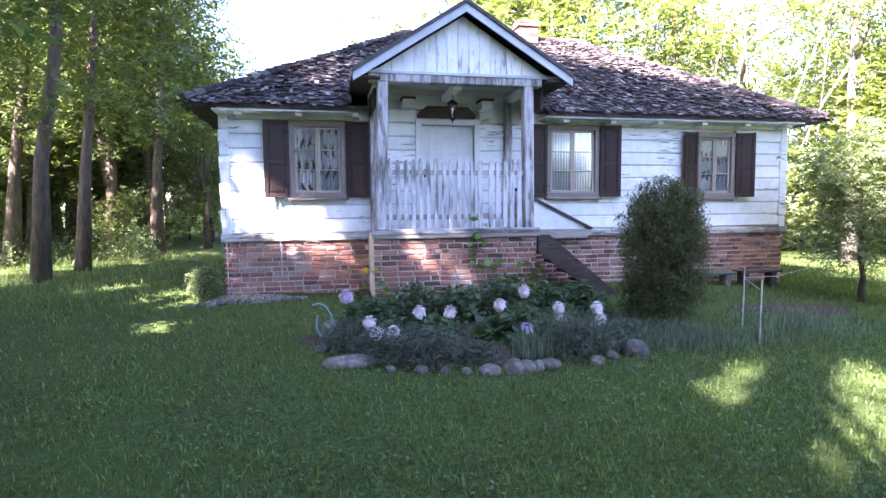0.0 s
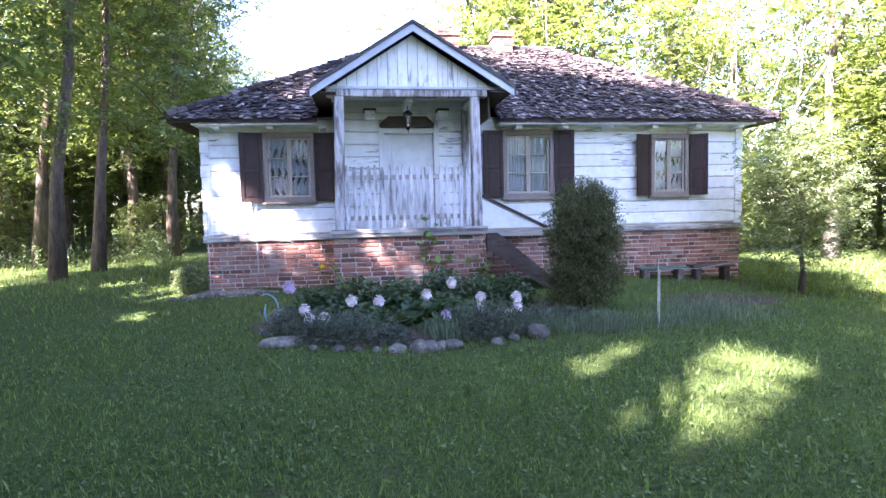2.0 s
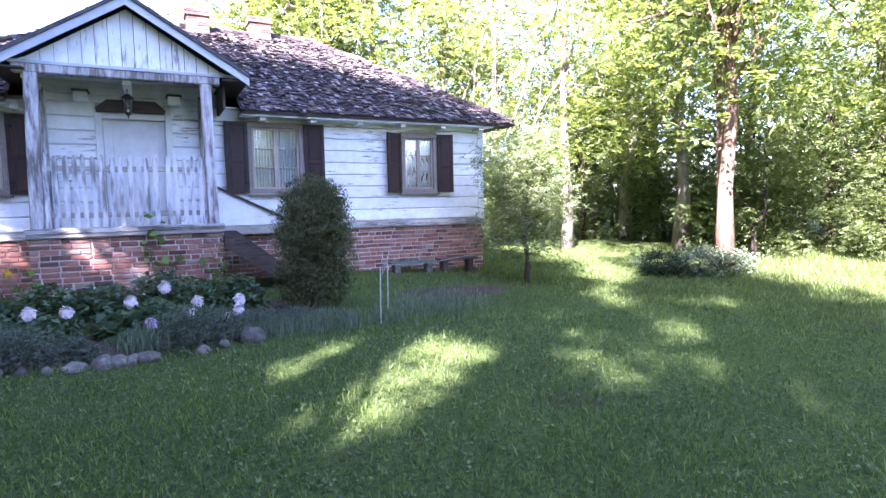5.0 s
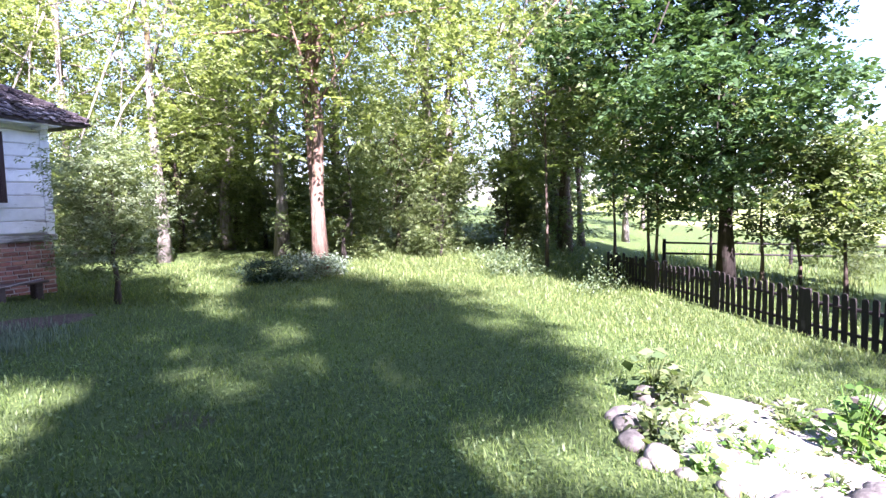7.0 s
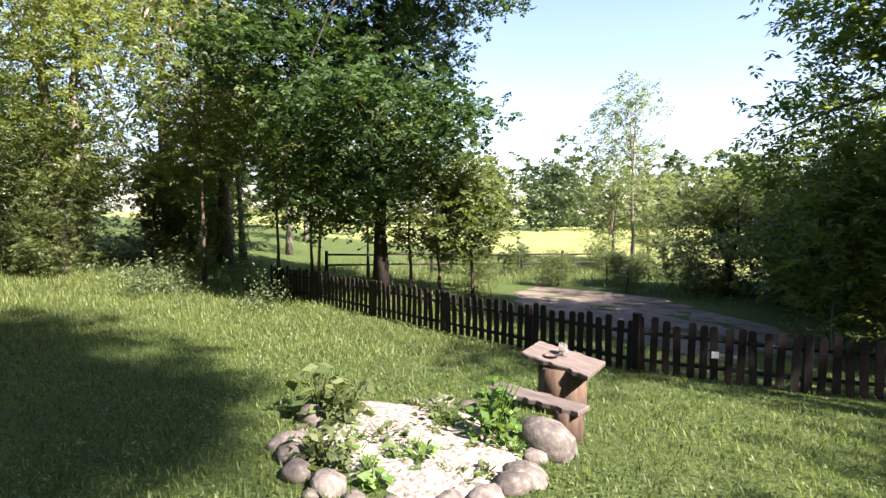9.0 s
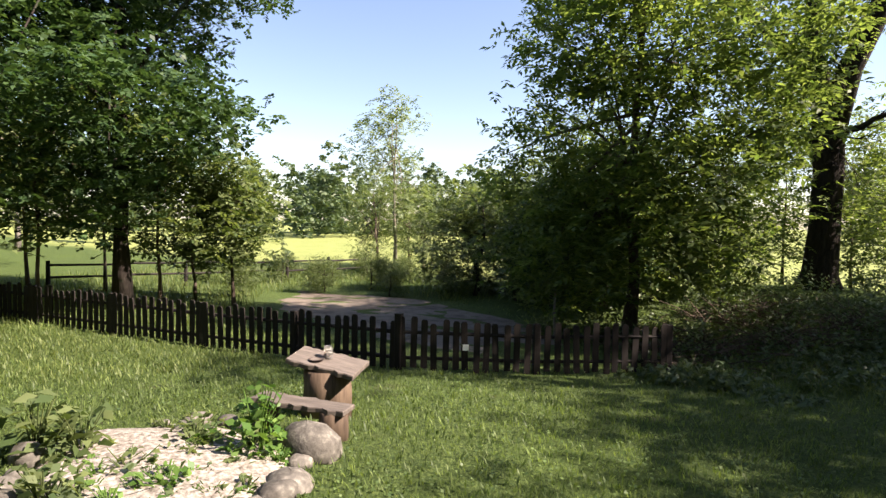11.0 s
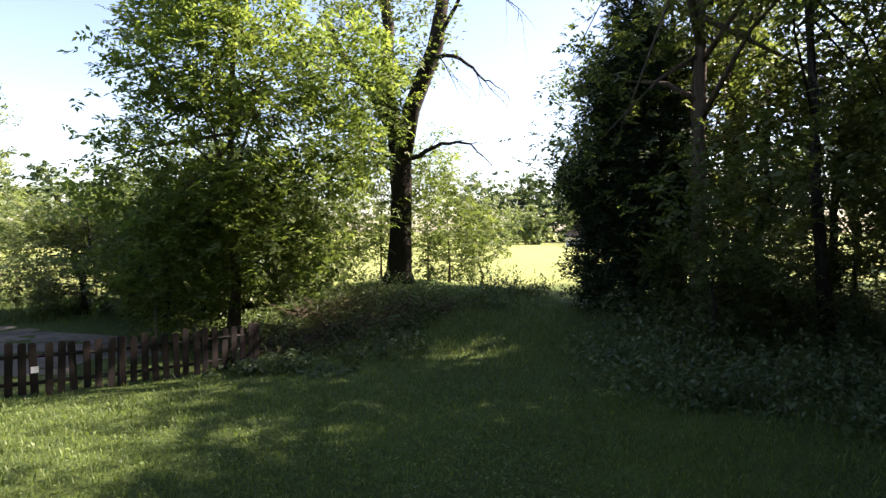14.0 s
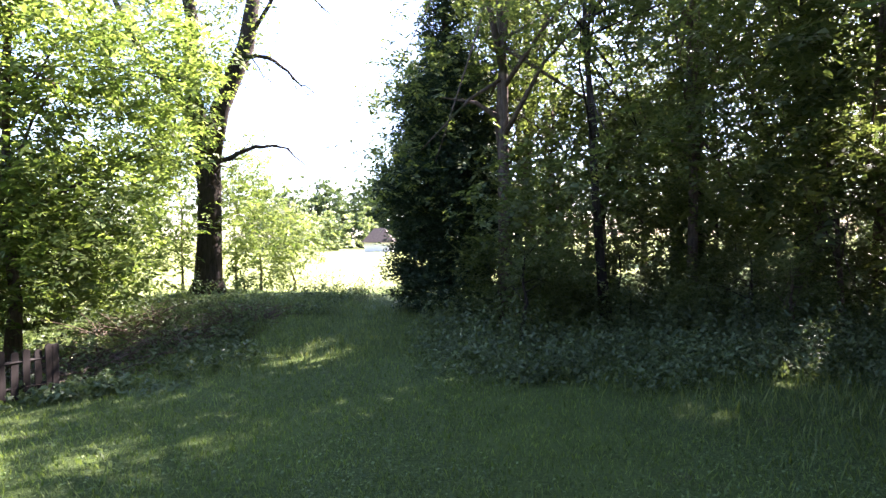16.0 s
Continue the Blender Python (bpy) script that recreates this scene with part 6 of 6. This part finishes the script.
def far_wood(name, pts, depth, h, n, leaf, mat, label):
    """A wood at the meadow's edge: trunks and many clumps of leaves, along a line."""
    a, b = Vector(pts[0]), Vector(pts[1])
    cs = []
    for k in range(n):
        p = a.lerp(b, rng.uniform(0, 1)) + Vector((rng.normal(0, depth), rng.normal(0, depth), 0))
        hh = h * rng.uniform(0.65, 1.15)
        z0 = gz(p.x, p.y)
        for t in np.linspace(0.12, 0.95, 6):
            w = h * 0.19 * (0.6 + math.sin(math.pi * t) * 0.6)
            cs.append((p.x, p.y, z0 + hh * t, w, w, hh * 0.12))
    _, q = clumps(rng, cs, n * 26, 14, h * 0.035)
    return tagged(new(name, quads(name, leaves(rng, q, leaf, 0.4, 0.7), mat)), label, "trees", kind="stuff")


far_wood("far_wood", ((62, -160, 0), (5, -172, 0)), 5, 17, 100, 1.0, L_FAR, "distant dark wood beyond the meadow")
far_wood("far_willows", ((38, -128, 0), (26, -136, 0)), 3, 9, 22, 0.6, L_PALE, "pale rounded willows far across the meadow")
far_wood("far_trees", ((80, -40, 0), (95, -50, 0)), 4, 12, 14, 0.7, L_FAR, "round trees far across the meadow")
far_wood("far_trees", ((52, -50, 0), (40, -41, 0)), 3, 7, 20, 0.42, L_ASH, "bushy trees across the meadow")
far_wood("far_wood", ((120, -20, 0), (90, -130, 0)), 8, 14, 110, 1.0, L_FAR, "distant wood closing the meadow")
far_wood("far_wood", ((70, 30, 0), (60, -12, 0)), 6, 11, 26, 0.8, L_FAR, "woodland behind the lawn trees")
far_wood("far_wood", ((-60, 60, 0), (60, 60, 0)), 6, 11, 40, 0.8, L_FAR, "woodland behind the house")
far_wood("far_wood", ((-55, 55, 0), (-55, -60, 0)), 6, 11, 40, 0.8, L_FAR, "woodland beyond the side trees")
far_wood("far_wood", ((-50, -65, 0), (-8, -62, 0)), 5, 11, 24, 0.8, L_FAR, "woodland behind the shaded trees")
cot = thing("far_cottage", "distant low white cottage with a dark hipped roof", "house", at=(19.6, -119, gz(19.6, -119)))
cot.scale = (0.8, 0.8, 0.85)
Shape().box(-3.2, 3.2, -2.5, 2.5, 0, 2.2).done("wall", M_PLASTER, cot)
Shape().add([(-3.9, -3.2, 2.1), (3.9, -3.2, 2.1), (3.9, 3.2, 2.1), (-3.9, 3.2, 2.1), (-1.2, 0, 5.4), (1.2, 0, 5.4)], [(0, 1, 5, 4), (1, 2, 5), (2, 3, 4, 5), (3, 0, 4), (3, 2, 1, 0)]).done("roof", M_DARKWOOD, cot)

# Rail fence along the meadow.
rf = thing("rail_fence", "low dark rail fence along the meadow edge", "fence")
r = random.Random(5)
fa, fb = Vector((21.8, -10.5, 0)), Vector((25.2, -22.5, 0))
for k in range(7):
    p = fa.lerp(fb, k / 6)
    g = gz(p.x, p.y)
    Shape().tube([(p.x, p.y, g - 0.1), (p.x + 0.02, p.y, g + 0.95 + r.uniform(-0.08, 0.1))], [0.07, 0.06], 7).done("post", M_FENCE, rf)
    if k < 6:
        q = fa.lerp(fb, (k + 1) / 6)
        for h in (0.45, 0.82):
            Shape().tube([(p.x, p.y, g + h + r.uniform(-0.05, 0.05)), (q.x, q.y, gz(q.x, q.y) + h)], [0.045, 0.035], 6).done("rail", M_FENCE, rf)

# ---- grass and weeds ----
rng = np.random.default_rng(15)


def lawn_blades(n, cx, cy, rad, h, w):
    """Blades of grass over a round stretch of lawn, thinning out towards its rim."""
    rr = rad * np.sqrt(rng.uniform(0, 1, n)) * rng.uniform(0.8, 1.1, n)
    th = rng.uniform(0, 2 * np.pi, n)
    x, y = cx + rr * np.cos(th), cy + rr * np.sin(th)
    ok = ~((x > HX0 - 0.1) & (x < HX1 + 0.1) & (y > -0.05) & (y < 8)) & ~((x > PX0 - 0.1) & (x < 3.2) & (y > -1.3) & (y < 0.2))
    ok &= ((x - 0.2) / 2.2) ** 2 + ((y + 3.15) / 1.4) ** 2 > 1
    ok &= ((x - 5.7) / 1.15) ** 2 + ((y + 12.05) / 1.0) ** 2 > 1
    ok &= ((x - 14.6) / 6.0) ** 2 + ((y + 18.3) / 3.1) ** 2 > 1
    ok &= ((x - 5.3) / 1.1) ** 2 + ((y + 2.6) / 0.55) ** 2 > 1
    x, y = x[ok], y[ok]
    m = len(x)
    t = rng.uniform(0, 2 * np.pi, m)
    hh = h * rng.uniform(0.45, 1.3, m)
    b = np.stack([x, y, ground_z(x, y) - 0.01], 1)
    d = np.stack([np.cos(t), np.sin(t), np.zeros(m)], 1)
    tip = b + d * (hh * rng.uniform(0.1, 0.9, m))[:, None]
    tip[:, 2] += hh
    s = np.stack([-np.sin(t), np.cos(t), np.zeros(m)], 1) * (w * rng.uniform(0.6, 1.3, m))[:, None]
    mid = b * 0.55 + tip * 0.45
    mid[:, 2] += hh * 0.12
    return np.stack([b, mid - s, tip, mid + s], 1)


near = np.concatenate([lawn_blades(40000, 0.3, -10.5, 5.0, 0.06, 0.005), lawn_blades(100000, 0.8, -10.5, 9.5, 0.06, 0.0055), lawn_blades(75000, 2.0, -10, 17, 0.08, 0.008)])
tagged(new("lawn_grass", quads("lawn_grass", near, L_GRASS)), "short uneven lawn grass", "grass", kind="stuff")
tall = [lawn_blades(26000, 13, -3.0, 6, 0.1, 0.006), lawn_blades(24000, 18.5, -5.0, 7, 0.17, 0.006), lawn_blades(9000, 12.5, -11.5, 3.5, 0.1, 0.006), lawn_blades(9000, -8, 4, 6, 0.14, 0.007), lawn_blades(7000, -6, -22, 6, 0.25, 0.007), lawn_blades(9000, 4.5, -24, 4.5, 0.14, 0.006), lawn_blades(9000, -9, -15, 6, 0.18, 0.007), lawn_blades(9000, 22, -17, 8, 0.3, 0.01)]
tagged(new("tall_grass", quads("tall_grass", np.concatenate(tall), L_TALL)), "taller seeding grass at the lawn's edges", "grass", kind="stuff")


def weeds(n, boxes, h, size):
    """Upright leafy stalks standing in tufts of uneven height, with gaps between."""
    out = []
    for x0, x1, y0, y1, share in boxes:
        m = int(n * share)
        tufts = max(3, m // 16)
        cx, cy, ch = rng.uniform(x0, x1, tufts), rng.uniform(y0, y1, tufts), h * rng.uniform(0.35, 1.45, tufts) ** 1.2
        k = rng.integers(0, tufts, m)
        x, y = cx[k] + rng.normal(0, 0.27, m), cy[k] + rng.normal(0, 0.27, m)
        hh = ch[k] * rng.uniform(0.5, 1.1, m)
        b = np.stack([x, y, ground_z(x, y)], 1)
        t = np.tile(np.linspace(0.12, 1, 12), m)
        w = 0.09 * (1.25 - t)
        p = np.repeat(b, 12, 0) + np.stack([rng.normal(0, 1, m * 12) * w, rng.normal(0, 1, m * 12) * w, t * np.repeat(hh, 12)], 1)
        out.append(leaves(rng, p, size * 1.0, 0.35, 0.42, 0.45))
    return np.concatenate(out)


wd = np.concatenate([weeds(6000, [(-9, 1.0, -26, -21.4, 0.4), (-14, -3, -25, -20.5, 0.2), (5.4, 10.5, -27, -20.5, 0.15), (3.6, 6.5, -30, -25.5, 0.05), (14, 22, -9.5, -5, 0.05), (-13, -7, 6, 13, 0.1)], 0.75, 0.1), weeds(1900, [(-6.5, 0.4, -21.8, -19.2, 0.7), (-11, -4, -21.8, -19.6, 0.3)], 0.5, 0.09), weeds(420, [(4.4, 7.5, -24, -19.2, 1.0)], 0.22, 0.13)])
tagged(new("nettles", quads("nettles", wd, L_WEED)), "tangle of nettles and low weeds under the trees", "weeds", kind="stuff")
lf = np.stack([rng.uniform(5, 10, 3000), rng.uniform(-27.5, -20.5, 3000), np.zeros(3000)], 1)
lf[:, 2] = ground_z(lf[:, 0], lf[:, 1]) + 0.02
tagged(new("leaf_litter", quads("leaf_litter", leaves(rng, lf, 0.075, 0.9, 0.6, 0), M_LOG)), "dry leaf litter and dead stalks under the old tree", "litter", kind="stuff")
cl_ = np.stack([rng.uniform(-7, 9, 26000), rng.uniform(-17, -4.5, 26000), np.zeros(26000)], 1)
patchy = np.sin(cl_[:, 0] * 1.9 + 1.3 * np.sin(cl_[:, 1] * 1.1)) + np.sin(cl_[:, 1] * 2.3 + np.sin(cl_[:, 0] * 0.9)) + rng.normal(0, 0.7, 26000)
cl_ = cl_[patchy > -0.3]
cl_ = cl_[((cl_[:, 0] - 5.7) ** 2 + (cl_[:, 1] + 12.05) ** 2 > 1.4)]
cl_[:, 2] = ground_z(cl_[:, 0], cl_[:, 1]) + 0.045
tagged(new("clover", quads("clover", leaves(rng, cl_, 0.031, 0.8, 0.9, 0), L_CLOVER)), "clover and broad weeds in the lawn", "clover", kind="stuff")

# ---- bricks of the base, piece by piece ----
r = random.Random(77)
LIB = {}


def brick_mesh(w, h):
    key = (w, h)
    if key not in LIB:
        v = random.Random(int(w * 1000))
        LIB[key] = []
        for _ in range(3):
            j = lambda s: v.uniform(-s, s)
            q = [(0.003 + j(0.003), 0, 0.003 + j(0.003)), (w - 0.003 + j(0.003), 0, 0.003 + j(0.003)), (w - 0.003 + j(0.003), 0, h - 0.003 + j(0.003)), (0.003 + j(0.003), 0, h - 0.003 + j(0.003))]
            f = [(x + (0.006 if x < w / 2 else -0.006), -0.012 + j(0.003), z + (0.006 if z < h / 2 else -0.006)) for x, _, z in q]
            k = [(x, 0.03, z) for x, _, z in q]
            LIB[key].append(Shape().add(k + q + f, [(8, 9, 10, 11)] + [(a, (a + 1) % 4, 4 + (a + 1) % 4, 4 + a) for a in range(4)] + [(4 + a, 4 + (a + 1) % 4, 8 + (a + 1) % 4, 8 + a) for a in range(4)]))
    return LIB[key]


MESHES = {}
joined = Shape()
count = 0
for x0, x1, y, top, nearby in ((PX0, PX1, PY, 0.985, True), (HX0, PX0, 0.0, BASE - 0.012, True), (PX1 + 0.02, HX1, 0.0, BASE - 0.02, False)):
    ch, bl = 0.086, 0.262
    for k in range(15):
        z = top - (k + 1) * ch
        if z < -0.42 or (nearby and z < -0.12):
            break
        x = x0 - (0.0 if k % 2 else 0.136)
        while x < x1 - 0.03:
            w = (bl if r.random() < 0.72 else 0.136) * r.uniform(0.94, 1.06)
            a, b = max(x, x0), min(x + w - 0.016, x1)
            x += w
            if b - a < 0.04:
                continue
            wq = round((b - a) / 0.02) * 0.02
            wq = min(wq, x1 - a)
            lib = brick_mesh(round(wq, 3), ch - 0.016)
            i = r.randrange(3)
            dy, dz = r.uniform(-0.005, 0.004), r.uniform(-0.004, 0.004)
            if count < 290:
                key = (round(wq, 3), i)
                if key not in MESHES:
                    MESHES[key] = lib[i].mesh("brick", M_BRICK)
                ob = new("brick", MESHES[key])
                ob.parent = house
                ob.location = (a, y + dy, z + dz)
                count += 1
            else:
                joined.add([(p[0] + a, p[1] + y + dy, p[2] + z + dz) for p in lib[i].v], lib[i].f)
tagged(joined.done("bricks", M_BRICK_FAR, house, "old red bricks with wide lime joints"), kind="stuff")
